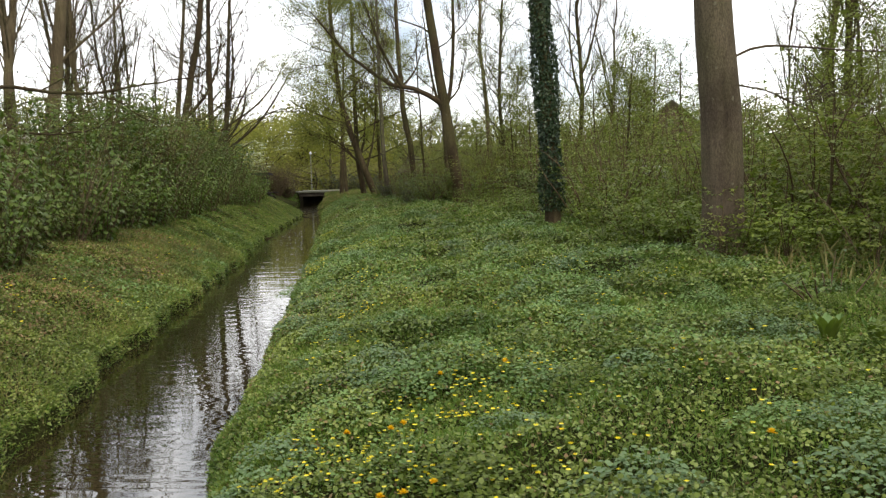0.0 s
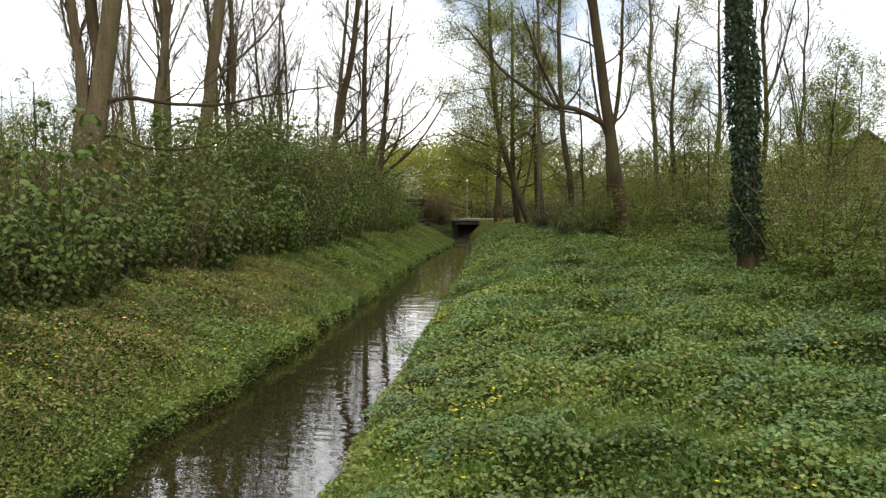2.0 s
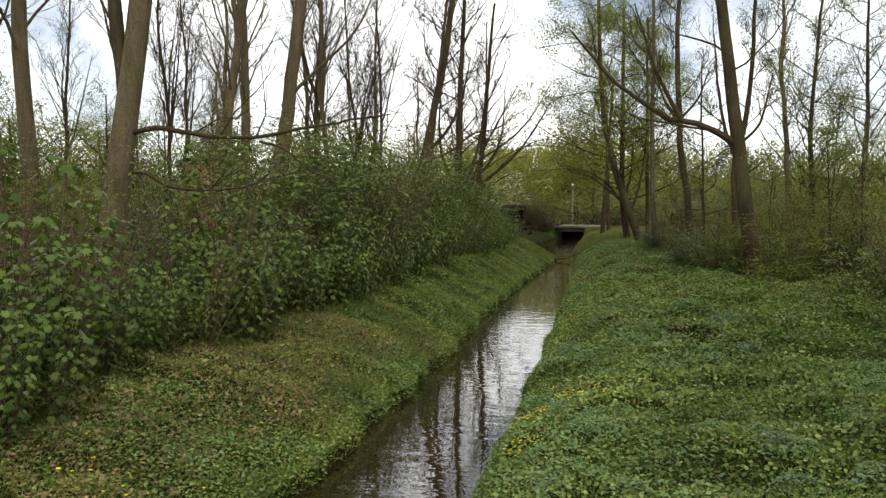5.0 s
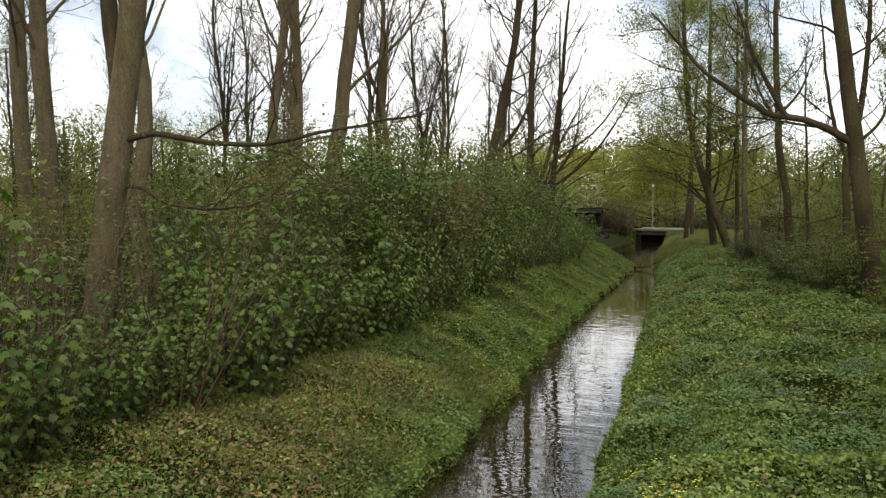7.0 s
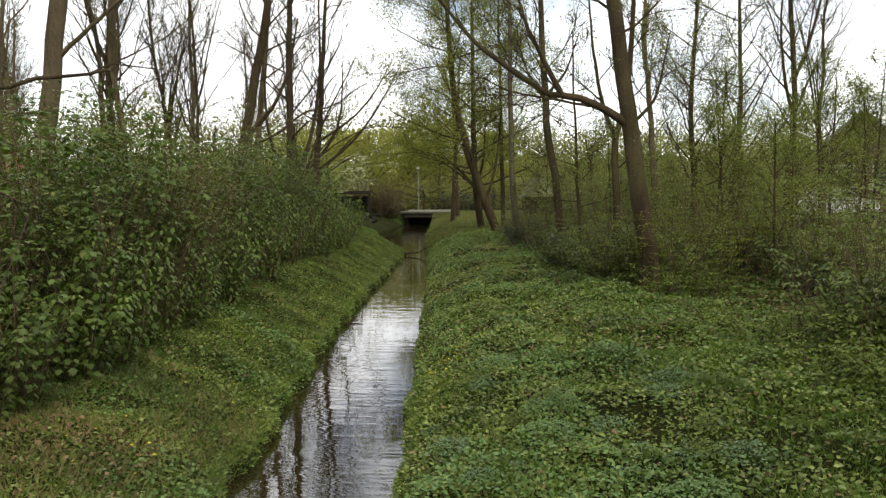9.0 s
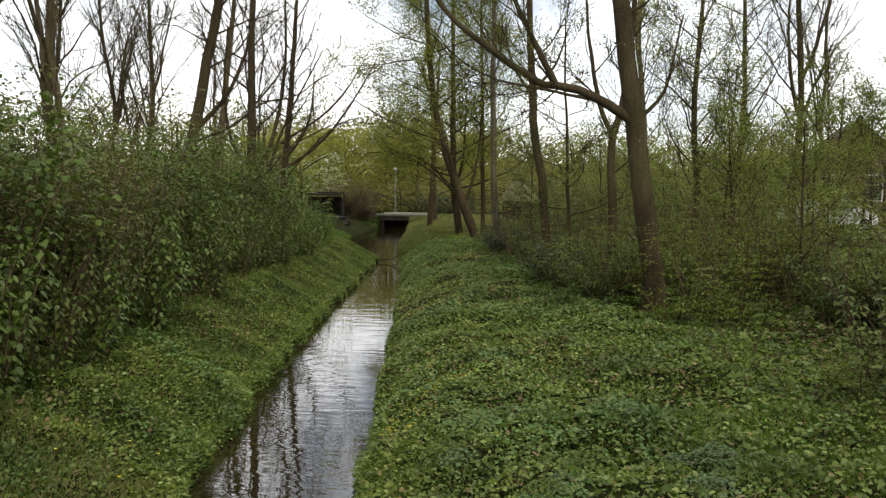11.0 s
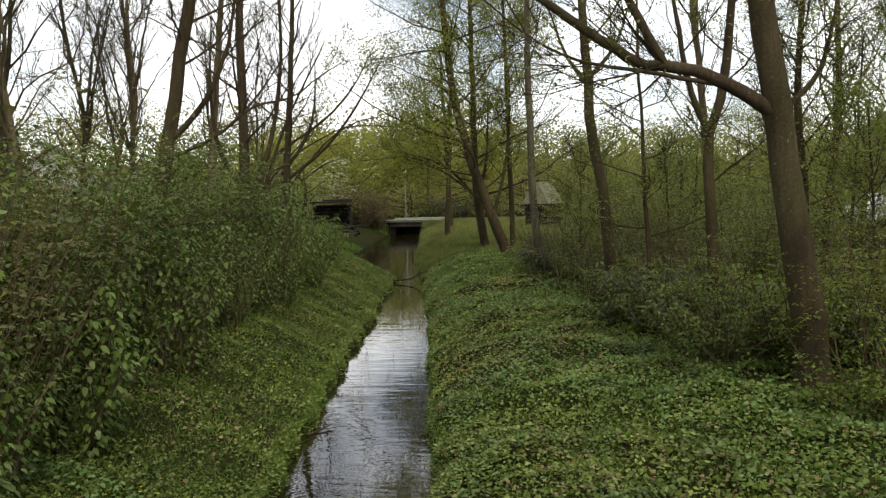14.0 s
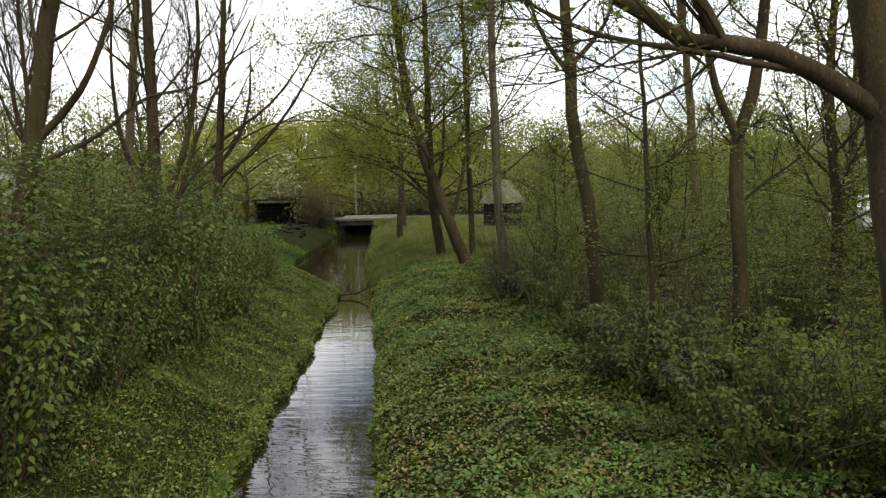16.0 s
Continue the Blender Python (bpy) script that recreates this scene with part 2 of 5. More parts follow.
s_y = mix_node(st, 1.0, s_x.outputs["Color"], s_g.outputs["Color"], "MULTIPLY")
st.links.new(s_y.outputs["Color"], sp.inputs["Base Color"])
sp.inputs["Roughness"].default_value = 1.0
sp.inputs["Specular IOR Level"].default_value = 0.02
s_h = mix_node(st, 0.5, s_b.outputs["Fac"], s_c.outputs["Fac"])
bump(st, sp, s_h.outputs["Color"], 0.8, 0.04)

WATER, at, ap = node_mat("creek_water")
a_mud = noise_node(at, 0.5, 3, 0.5)
a_r = ramp_node(at, a_mud.outputs["Fac"], [(0.35, (0.012, 0.009, 0.004)), (0.65, (0.026, 0.020, 0.008))])
at.links.new(a_r.outputs["Color"], ap.inputs["Base Color"])
ap.inputs["Roughness"].default_value = 0.004
ap.inputs["IOR"].default_value = 2.25
a_w = noise_node(at, 1.3, 1, 0.4, "Object", (0.8, 3.0, 1))
a_f = noise_node(at, 3.6, 1, 0.4, "Object", (0.7, 2.8, 1))
a_h = mix_node(at, 0.3, a_w.outputs["Fac"], a_f.outputs["Fac"])
bump(at, ap, a_h.outputs["Color"], 0.32, 0.018)

# ---------------------------------------------------------------- mesh tools


def mesh_of(name, verts, sizes, loops, mat, smooth=False):
    """A mesh from arrays: vertices, the corner count of each face, and the corners."""
    me = bpy.data.meshes.new(name)
    verts = np.asarray(verts, dtype=np.float32)
    sizes = np.asarray(sizes, dtype=np.int32)
    loops = np.asarray(loops, dtype=np.int32)
    me.vertices.add(len(verts))
    me.vertices.foreach_set("co", verts.ravel())
    me.loops.add(len(loops))
    me.loops.foreach_set("vertex_index", loops)
    me.polygons.add(len(sizes))
    starts = np.concatenate(([0], np.cumsum(sizes)[:-1])).astype(np.int32)
    me.polygons.foreach_set("loop_start", starts)
    if smooth:
        me.polygons.foreach_set("use_smooth", np.ones(len(sizes), dtype=bool))
    me.update(calc_edges=True)
    me.validate()
    me.materials.append(mat)
    return me


def child(name, me, parent=None, label=""):
    ob = new(name, me)
    if parent is not None:
        ob.parent = parent
    if label:
        ob["label"] = label
    return ob


def part(name, bm, mat, parent=None, label=""):
    me = bpy.data.meshes.new(name)
    bm.to_mesh(me)
    bm.free()
    me.materials.append(mat)
    return child(name, me, parent, label)


def box_bm(x0, x1, y0, y1, z0, z1, bevel=0.0):
    bm = bmesh.new()
    bmesh.ops.create_cube(bm, size=1.0)
    for v in bm.verts:
        v.co = Vector((x0 + (v.co.x + 0.5) * (x1 - x0), y0 + (v.co.y + 0.5) * (y1 - y0), z0 + (v.co.z + 0.5) * (z1 - z0)))
    if bevel > 0:
        bmesh.ops.bevel(bm, geom=bm.edges[:], offset=bevel, segments=2, affect="EDGES", profile=0.5)
    return bm


class Wood:
    """Collects tapered tubes into one mesh."""

    def __init__(self):
        self.v, self.s, self.l, self.n = [], [], [], 0

    def tube(self, pts, radii, sides, wobble=0.0, rng=None):
        pts = np.asarray(pts, dtype=float)
        k = len(pts)
        d = np.gradient(pts, axis=0)
        d /= np.linalg.norm(d, axis=1)[:, None] + 1e-9
        ref = np.array([1.0, 0.0, 0.0]) if abs(d[0][0]) < 0.8 else np.array([0.0, 1.0, 0.0])
        u = np.cross(d, ref)
        u /= np.linalg.norm(u, axis=1)[:, None] + 1e-9
        w = np.cross(d, u)
        a = np.linspace(0, 2 * np.pi, sides, endpoint=False)
        r = np.asarray(radii, dtype=float)[:, None] * np.ones((1, sides))
        if wobble and rng is not None:
            r = r * (1 + wobble * rng.standard_normal((k, sides)))
        ring = pts[:, None, :] + r[:, :, None] * (np.cos(a)[None, :, None] * u[:, None, :] + np.sin(a)[None, :, None] * w[:, None, :])
        self.v.append(ring.reshape(-1, 3))
        i = np.arange(k - 1)[:, None] * sides
        j = np.arange(sides)[None, :]
        j2 = (j + 1) % sides
        q = np.stack([i + j, i + j2, i + sides + j2, i + sides + j], axis=-1).reshape(-1, 4) + self.n
        self.l.append(q.ravel())
        self.s.append(np.full(len(q), 4))
        if sides > 4:
            self.l.append(np.arange(sides) + self.n + (k - 1) * sides)
            self.s.append(np.array([sides]))
        self.n += k * sides

    def mesh(self, name, mat):
        return mesh_of(name, np.concatenate(self.v), np.concatenate(self.s), np.concatenate(self.l), mat, True)


KITE = np.array([(0, 0, 0), (0.32, 0.45, 0.10), (0, 1, -0.05), (-0.32, 0.45, 0.10)])
BLADE = np.array([(-0.5, 0, 0), (0.5, 0, 0), (0.0, 1, 0.0)])
ROUND = np.array([(0, 0, 0), (0.50, 0.30, 0.10), (0.30, 0.86, 0.06), (-0.30, 0.86, 0.06), (-0.50, 0.30, 0.10)])
MAPLE = np.array([(0, 0, 0), (0.36, 0.12, 0.05), (0.19, 0.38, 0.06), (0.36, 0.66, -0.06), (0, 1.1, -0.26), (-0.36, 0.66, -0.06), (-0.19, 0.38, 0.06), (-0.36, 0.12, 0.05)])
OVATE = np.array([(0, 0, 0), (0.30, 0.30, 0.07), (0.22, 0.72, 0.02), (0, 1.08, -0.14), (-0.22, 0.72, 0.02), (-0.30, 0.30, 0.07)])


PALM = np.array([(0, 0, 0), (0.30, -0.05, 0.0), (0.25, 0.17, 0.05), (0.56, 0.34, -0.08), (0.29, 0.50, 0.02), (0.33, 0.80, -0.12), (0.10, 0.72, -0.03), (0, 1.04, -0.22),
                 (-0.10, 0.72, -0.03), (-0.33, 0.80, -0.12), (-0.29, 0.50, 0.02), (-0.56, 0.34, -0.08), (-0.25, 0.17, 0.05), (-0.30, -0.05, 0.0)])


def unit(a):
    return a / (np.linalg.norm(a, axis=-1, keepdims=True) + 1e-9)


def leaf_mesh(name, pos, tip, up, size, shape, mat):
    """Many leaves: where they start, which way they point, which way they face."""
    tip = unit(tip)
    side = unit(np.cross(tip, up))
    nrm = np.cross(side, tip)
    s = np.asarray(size)[:, None, None]
    if shape is BLADE:
        wd = s * 0.10
        v = pos[:, None, :] + shape[None, :, 0:1] * wd * side[:, None, :] + shape[None, :, 1:2] * s * tip[:, None, :]
    else:
        v = pos[:, None, :] + s * (shape[None, :, 0:1] * side[:, None, :] + shape[None, :, 1:2] * tip[:, None, :] + shape[None, :, 2:3] * nrm[:, None, :])
    k = len(shape)
    n = len(pos)
    return mesh_of(name, v.reshape(-1, 3), np.full(n, k), np.arange(n * k), mat)


# ---------------------------------------------------------------- the lie of the land
WATER_Z = -1.0
EDGE_Y = [-600, -60, 0, 4.7, 8, 12, 18.5, 24.5, 29, 33, 36, 40, 43.5, 45.5, 48, 55, 60, 66, 76, 90, 160, 700]
EDGE_L = [60, 4.6, -2, -2.83, -3.49, -4.03, -4.9, -5.9, -6.45, -6.94, -7.19, -7.75, -8, -8.3, -10.3, -12.2, -12.7, -13.1, -14.1, -16.4, -28, -120]
EDGE_R = [62, 6.2, -0.75, -1.53, -1.94, -2.45, -3.28, -4.13, -4.77, -5.33, -5.72, -6.37, -6.95, -7.2, -7.71, -8.95, -9.55, -10.3, -11.8, -14.4, -26, -118]
PROF_R = [(-9, -1.35), (0.0, -1.12), (0.06, -0.88), (0.25, -0.68), (0.7, -0.52), (1.3, -0.40), (2.5, -0.27), (4.0, -0.17), (8, -0.05), (30, 0.1), (700, 0.1)]
PROF_L = [(-9, -1.35), (0.0, -1.12), (0.05, -0.86), (0.3, -0.74), (0.7, -0.58), (1.1, -0.42), (1.6, -0.22), (2.6, -0.02), (6, 0.10), (30, 0.2), (700, 0.2)]


LATTICE = np.random.default_rng(4242).random((128, 128))


def value_noise(x, y, cell, shift=0.0):
    """Smooth noise from -1 to 1 with bumps about one cell wide."""
    u, v = np.asarray(x, dtype=float) / cell + shift + 400.3, np.asarray(y, dtype=float) / cell + 1.7 * shift + 400.9
    i, j = np.floor(u).astype(int), np.floor(v).astype(int)
    f, g = u - i, v - j
    f, g = f * f * (3 - 2 * f), g * g * (3 - 2 * g)
    a, b = LATTICE[i % 128, j % 128], LATTICE[(i + 1) % 128, j % 128]
    c, d = LATTICE[i % 128, (j + 1) % 128], LATTICE[(i + 1) % 128, (j + 1) % 128]
    return 2 * ((a * (1 - f) + b * f) * (1 - g) + (c * (1 - f) + d * f) * g) - 1


def edge_l(y):
    return np.interp(y, EDGE_Y, EDGE_L) + 0.05 * np.sin(y * 2.1) + 0.035 * np.sin(y * 5.3 + 1)


def edge_r(y):
    return np.interp(y, EDGE_Y, EDGE_R) + 0.04 * np.sin(y * 1.7 + 2) + 0.03 * np.sin(y * 4.6)


def land(x, y):
    """Height of the ground, for arrays."""
    x, y = np.asarray(x, dtype=float), np.asarray(y, dtype=float)
    dr, dl = x - edge_r(y), edge_l(y) - x
    zr = np.interp(dr, *zip(*PROF_R))
    zl = np.interp(dl, *zip(*PROF_L))
    trend = np.interp(y, [-50, 6, 44, 62, 72], [-0.05, 0, 0.30, 0.15, 0.0])
    d = np.maximum(dr, dl)
    zr, zl = zr + trend * np.clip(dr - 0.1, 0, 1.2) / 1.2, zl + 0.7 * trend * np.clip(dl - 0.1, 0, 1.2) / 1.2
    z = np.where(dr > dl, zr, zl)
    rough = 0.075 * value_noise(x + 0.3 * y, y, 0.85, 3) + 0.05 * value_noise(x - 0.4 * y, y + 0.3 * x, 0.38, 11) + 0.05 * value_noise(x, y, 2.6, 7)
    z = z + rough * np.clip(d, 0, 1)
    flat = np.clip(1 - np.abs(y - 77) / 3.5, 0, 1)
    flat = np.clip(flat * 2, 0, 1) * (np.clip(d - 0.05, 0, 0.15) / 0.15)
    z = z * (1 - flat) + (-0.08) * flat
    return np.where(y > 79.2, np.maximum(z, -0.08), z)


def land1(x, y):
    return float(land(np.array([x]), np.array([y]))[0])


def build_ground():
    ys = np.concatenate([[-600, -200, -80, -40, -20], np.arange(-10, 0, 1.0), np.arange(0, 50, 0.16), np.arange(50, 84, 0.5), [86, 90, 95, 100, 120, 160, 250, 700]])
    near = np.concatenate([[0.0, 0.03, 0.06, 0.12, 0.2], np.arange(0.3, 6.0, 0.15), np.arange(6, 16, 0.6), [18, 21, 25, 30, 38, 50, 80, 150, 300, 700]])
    cols = []
    el, er = edge_l(ys), edge_r(ys)
    xs = np.concatenate([el[:, None] - near[::-1][None, :], (el * 0.6 + er * 0.4)[:, None], er[:, None] + near[None, :]], axis=1)
    yy = np.repeat(ys[:, None], xs.shape[1], axis=1)
    zz = land(xs, yy)
    zz[ys < 79.2, len(near)] = -1.4
    v = np.stack([xs, yy, zz], axis=-1).reshape(-1, 3)
    r, c = xs.shape
    i = np.arange(r - 1)[:, None] * c + np.arange(c - 1)[None, :]
    q = np.stack([i, i + 1, i + c + 1, i + c], axis=-1).reshape(-1, 4)
    me = mesh_of("ground", v, np.full(len(q), 4), q.ravel(), SOIL, True)
    tagged(child("ground", me), "mossy dark soil under low green plants", "ground", "", "structure")


build_ground()


def build_water():
    ys = np.concatenate([[-200, -80, -40, -20, -10], np.arange(-5, 78.8, 0.5), [78.9]])
    a, b = edge_l(ys) - 0.25, edge_r(ys) + 0.25
    n = len(ys)
    v = np.concatenate([np.stack([a, ys, np.full(n, WATER_Z)], -1), np.stack([b, ys, np.full(n, WATER_Z)], -1)])
    i = np.arange(n - 1)
    q = np.stack([i, n + i, n + i + 1, i + 1], -1)
    me = mesh_of("water", v, np.full(len(q), 4), q.ravel(), WATER)
    tagged(child("water", me), "dark brown rippled creek water mirroring the sky", "water", "", "structure")


build_water()

# ---------------------------------------------------------------- trees


def bent(rng, p, d, length, segs, jitter, lift):
    """A wandering line from p along d that turns upwards by lift."""
    pts = [np.array(p, dtype=float)]
    d = np.array(d, dtype=float)
    d /= np.linalg.norm(d)
    for _ in range(segs):
        d = d + jitter * rng.standard_normal(3) + np.array([0, 0, lift])
        d /= np.linalg.norm(d)
        pts.append(pts[-1] + d * length / segs)
    return np.array(pts)


def side_way(rng, along, spread):
    a = np.array(along) / (np.linalg.norm(along) + 1e-9)
    r = rng.standard_normal(3)
    r -= a * r.dot(a)
    r /= np.linalg.norm(r) + 1e-9
    return a * math.cos(spread) + r * math.sin(spread)


def add_limb(rng, wood, pts, r0, sub, twig, tips, lift=0.10, spread=0.75, sides=6):
    """One limb with its side branches and twigs. tips: where leaves may sit."""
    pts = np.asarray(pts, dtype=float)
    k = len(pts)
    length = np.linalg.norm(np.diff(pts, axis=0), axis=1).sum()
    radii = np.linspace(r0, max(0.007, r0 * (0.24 if sides > 6 else 0.2)), k)
    wood.tube(pts, radii, sides)
    for _ in range(sub):
        f = rng.uniform(0.22, 1.0) * (k - 1)
        i = min(int(f), k - 2)
        p = pts[i] + (pts[i + 1] - pts[i]) * (f - i)
        d = side_way(rng, pts[i + 1] - pts[i], spread * rng.uniform(0.6, 1.2))
        ln = min(length * rng.uniform(0.28, 0.55) * (1.15 - 0.6 * f / (k - 1)), 1.5 * rng.uniform(0.7, 1.2))
        rr = max(0.007, min(np.interp(f, range(k), radii) * 0.55, 0.004 + 0.011 * ln))
        b = bent(rng, p, d, ln, 3, 0.17, lift)
        wood.tube(b, np.linspace(rr, 0.005, 4), 3)
        for _ in range(twig):
            g = rng.uniform(0.15, 1.0) * 3
            j = min(int(g), 2)
            q = b[j] + (b[j + 1] - b[j]) * (g - j)
            e = side_way(rng, b[j + 1] - b[j], 0.7 * rng.uniform(0.5, 1.3))
            tw = bent(rng, q, e, ln * rng.uniform(0.35, 0.7), 2, 0.22, lift * 0.8)
            wood.tube(tw[::2], (0.006, 0.003), 3)
            tips.append(tw[1:])
        tips.append(b[1:])


def leaves_at(rng, name, tips, per, size, shape, mat, droop=0.3, scatter=0.13):
    base = np.concatenate(tips)
    n = int(len(base) * per)
    if n < 1:
        return None
    pick = base[rng.integers(0, len(base), n)] + scatter * rng.standard_normal((n, 3))
    tip = rng.standard_normal((n, 3))
    tip[:, 2] = 0.45 * tip[:, 2] - droop
    up = rng.standard_normal((n, 3)) * 0.38 + np.array([0, 0, 1.0])
    return leaf_mesh(name, pick, tip, up, size * rng.uniform(0.55, 1.25, n), shape, mat)


def glide(pts, n):
    """A smooth line of n points through the given ones."""
    p = np.asarray(pts, dtype=float)
    q = np.concatenate([[2 * p[0] - p[1]], p, [2 * p[-1] - p[-2]]])
    seg = np.concatenate([[0], np.cumsum(np.linalg.norm(np.diff(p, axis=0), axis=1))])
    at = np.linspace(0, seg[-1], n)
    i = np.clip(np.searchsorted(seg, at, side="right") - 1, 0, len(p) - 2)
    f = ((at - seg[i]) / (seg[i + 1] - seg[i]))[:, None]
    a, b, c, d = q[i], q[i + 1], q[i + 2], q[i + 3]
    return 0.5 * (2 * b + (c - a) * f + (2 * a - 5 * b + 4 * c - d) * f ** 2 + (3 * b - a - 3 * c + d) * f ** 3)


def tree(seed, place, trunk, r0, bark, limbs=(), auto=14, first=0.35, limb_len=2.6, rise=0.8, sub=7, twig=5,
         leaf=None, per=1.5, size=0.06, label="", taper=0.35, flare=1.35, lift=0.10, category="tree", group="", sides=12, limb_bark=None, scatter=0.13, bow=0.0):
    """A tree at place: trunk is a line of points from the foot up, limbs are given lines with their radius, auto more grow along the trunk."""
    rng = np.random.default_rng(seed)
    x, y = place
    root = new("tree")
    root.location = (x, y, land1(x, y) - 0.05)
    tagged(root, label, category, group)
    t = np.asarray(trunk, dtype=float)
    f = np.linspace(0, 1, 15)
    line = glide(t, 15)
    line[1:, :2] += 0.012 * rng.standard_normal((14, 2))
    foot = np.array([line[0], line[0] + (line[1] - line[0]) * 0.12, line[0] + (line[1] - line[0]) * 0.35])
    line = np.concatenate([foot, line[1:]])
    ff = np.concatenate([[0, 0.009, 0.025], f[1:]])
    rad = r0 * (1 - (1 - taper) * ff)
    rad[0] *= flare
    rad[1] *= 1 + (flare - 1) * 0.5
    w = Wood()
    w.tube(line, rad, sides, 0.035, rng)
    child("trunk", w.mesh("trunk", bark), root)
    tips = []
    for pts, r in limbs:
        lw = Wood()
        p = np.asarray(pts, dtype=float)
        length = np.linalg.norm(np.diff(p, axis=0), axis=1).sum()
        p = glide(p, 4 * len(p))
        g = np.linspace(0, 1, len(p))
        wander = np.cumsum(rng.standard_normal((len(p), 3)), axis=0) * 0.012 * min(1.0, length / 4)
        p += wander - wander[0]
        p += bow * length * np.sin(g * 3.6)[:, None] * unit(rng.standard_normal(3) + np.array([0, 0, 0.6]))
        add_limb(rng, lw, p, r, sub, twig, tips, lift, 0.8, 8)
        child("limb", lw.mesh("limb", limb_bark or bark), root)
    for i in range(auto):
        g = first + (0.99 - first) * (i + rng.random()) / auto
        p = np.array([np.interp(g, ff, line[:, j]) for j in range(3)])
        r = np.interp(g, ff, rad)
        a = i * 2.4 + rng.uniform(-0.6, 0.6)
        d = np.array([math.cos(a), math.sin(a), rise * rng.uniform(0.6, 1.6)])
        ln = limb_len * rng.uniform(0.6, 1.2) * (1.15 - 0.55 * (g - first) / (1 - first))
        b = bent(rng, p, d, ln, 6, 0.17, lift)
        lw = Wood()
        add_limb(rng, lw, b, min(0.42 * r, 0.012 + 0.006 * ln), sub, twig, tips, lift)
        child("limb", lw.mesh("limb", limb_bark or bark), root)
    if leaf is not None and tips:
        me = leaves_at(rng, "leaves", tips, per, size, KITE, leaf, 0.3, scatter)
        if me:
            child("crown", me, root)
    return root


def straight(h, dx=0.0, dy=0.0):
    return [(0, 0, 0), (dx * 0.3, dy * 0.3, h * 0.35), (dx * 0.7, dy * 0.7, h * 0.7), (dx, dy, h)]


tree(11, (2.98, 8.95), [(0, 0, 0), (0, 0, 0.8), (-0.05, 0, 1.6), (-0.10, 0, 2.6), (-0.3, 0.1, 6), (-0.4, 0.2, 12)], 0.235, BARK_BEECH, auto=10, first=0.34, limb_len=3.0,
     leaf=LEAF_SPRING, per=0.7, label="smooth grey-brown beech tree with a thick bare trunk", flare=1.45, limbs=[([(0.05, 0, 2.22), (0.5, 0.1, 2.36), (1.3, 0.3, 2.3), (2.4, 0.5, 2.22)], 0.016), ([(0.1, 0, 1.95), (0.5, 0.1, 1.9), (1.1, 0.2, 1.62), (1.6, 0.3, 1.5)], 0.011)])
ivy_tree = tree(12, (1.82, 14.5), [(0, 0, 0), (-0.05, 0, 1.5), (-0.13, 0, 3), (-0.26, 0, 5), (-0.6, 0, 12)], 0.14, BARK_DARK, auto=12, first=0.4, limb_len=2.4,
                leaf=LEAF_SPRING, per=1.2, label="tall tree with its trunk clad in dark green ivy")
tree(13, (0.31, 26.0), [(0, 0, 0), (-0.16, 0, 1.2), (-0.43, 0, 3.1), (-0.68, 0, 5), (-1.1, 0, 8), (-1.6, 0, 12)], 0.2, BARK_DARK, auto=14, first=0.40,
     limb_len=3.0, leaf=LEAF_SPRING, per=2.2, flare=1.4, sub=8, twig=6, label="dark leaning tree with one long crooked side limb",
     limbs=[([(-0.40, 0, 3.16), (-0.85, -0.1, 3.52), (-1.5, -0.2, 3.80), (-2.1, -0.2, 3.97), (-2.9, -0.2, 4.55), (-3.6, -0.1, 5.2), (-4.5, 0, 6.3)], 0.088),
            ([(-1.75, -0.2, 3.82), (-2.1, -0.2, 4.5), (-2.5, -0.1, 5.4), (-2.9, 0, 6.8)], 0.06),
            ([(-1.2, -0.15, 3.6), (-2.0, -0.3, 3.75), (-3.0, -0.4, 4.0), (-3.9, -0.5, 4.7)], 0.03),
            ([(-0.42, 0, 3.2), (0.05, 0, 3.8), (0.3, 0, 5.0)], 0.04)])
tree(14, (-1.42, 33.4), [(0, 0, 0), (-0.08, 0, 1.6), (-0.2, 0, 2.6), (-0.42, 0, 3.6), (-0.46, 0, 4.6), (-0.55, 0, 6.5), (-0.6, 0, 11)], 0.135, BARK_DARK, auto=9, first=0.5,
     limb_len=2.2, leaf=LEAF_SPRING, per=0.8, label="slim crooked tree with a kinked dark trunk",
     limbs=[([(-0.46, 0, 4.5), (-0.9, 0, 5.2), (-1.3, 0, 6.3)], 0.05), ([(-0.46, 0, 4.6), (0.1, 0, 5.3), (0.5, 0, 6.4)], 0.05)])
tree(15, (-0.05, 29.8), [(0, 0, 0), (-0.05, 0, 1.7), (-0.08, 0, 3.2), (0.15, 0, 4.1), (0.3, 0, 6), (0.35, 0, 9)], 0.105, BARK_DARK, auto=12, first=0.22, limb_len=1.3, rise=0.4,
     leaf=LEAF_SPRING, per=2.2, size=0.055, label="young forked tree with thin spreading twigs",
     limbs=[([(-0.08, 0, 3.2), (-0.4, 0, 3.9), (-0.6, 0, 5), (-0.8, 0, 7)], 0.06)])
tree(16, (-0.95, 31.0), straight(6, -0.2), 0.05, BARK_DARK, auto=16, first=0.2, limb_len=1.4, rise=0.3, leaf=LEAF_SPRING, per=2.2, size=0.055,
     label="thin young sapling with pale fresh leaves")
tree(17, (-2.95, 38.4), [(0, 0, 0), (-0.1, 0, 1.5), (-0.16, 0, 3.2), (-0.2, 0, 6), (-0.3, 0, 12)], 0.12, BARK_BIRCH, auto=14, first=0.36, limb_len=2.0, rise=1.2,
     leaf=LEAF_SPRING, per=0.8, label="slender birch tree with patchy pale bark", limb_bark=BARK_DARK)
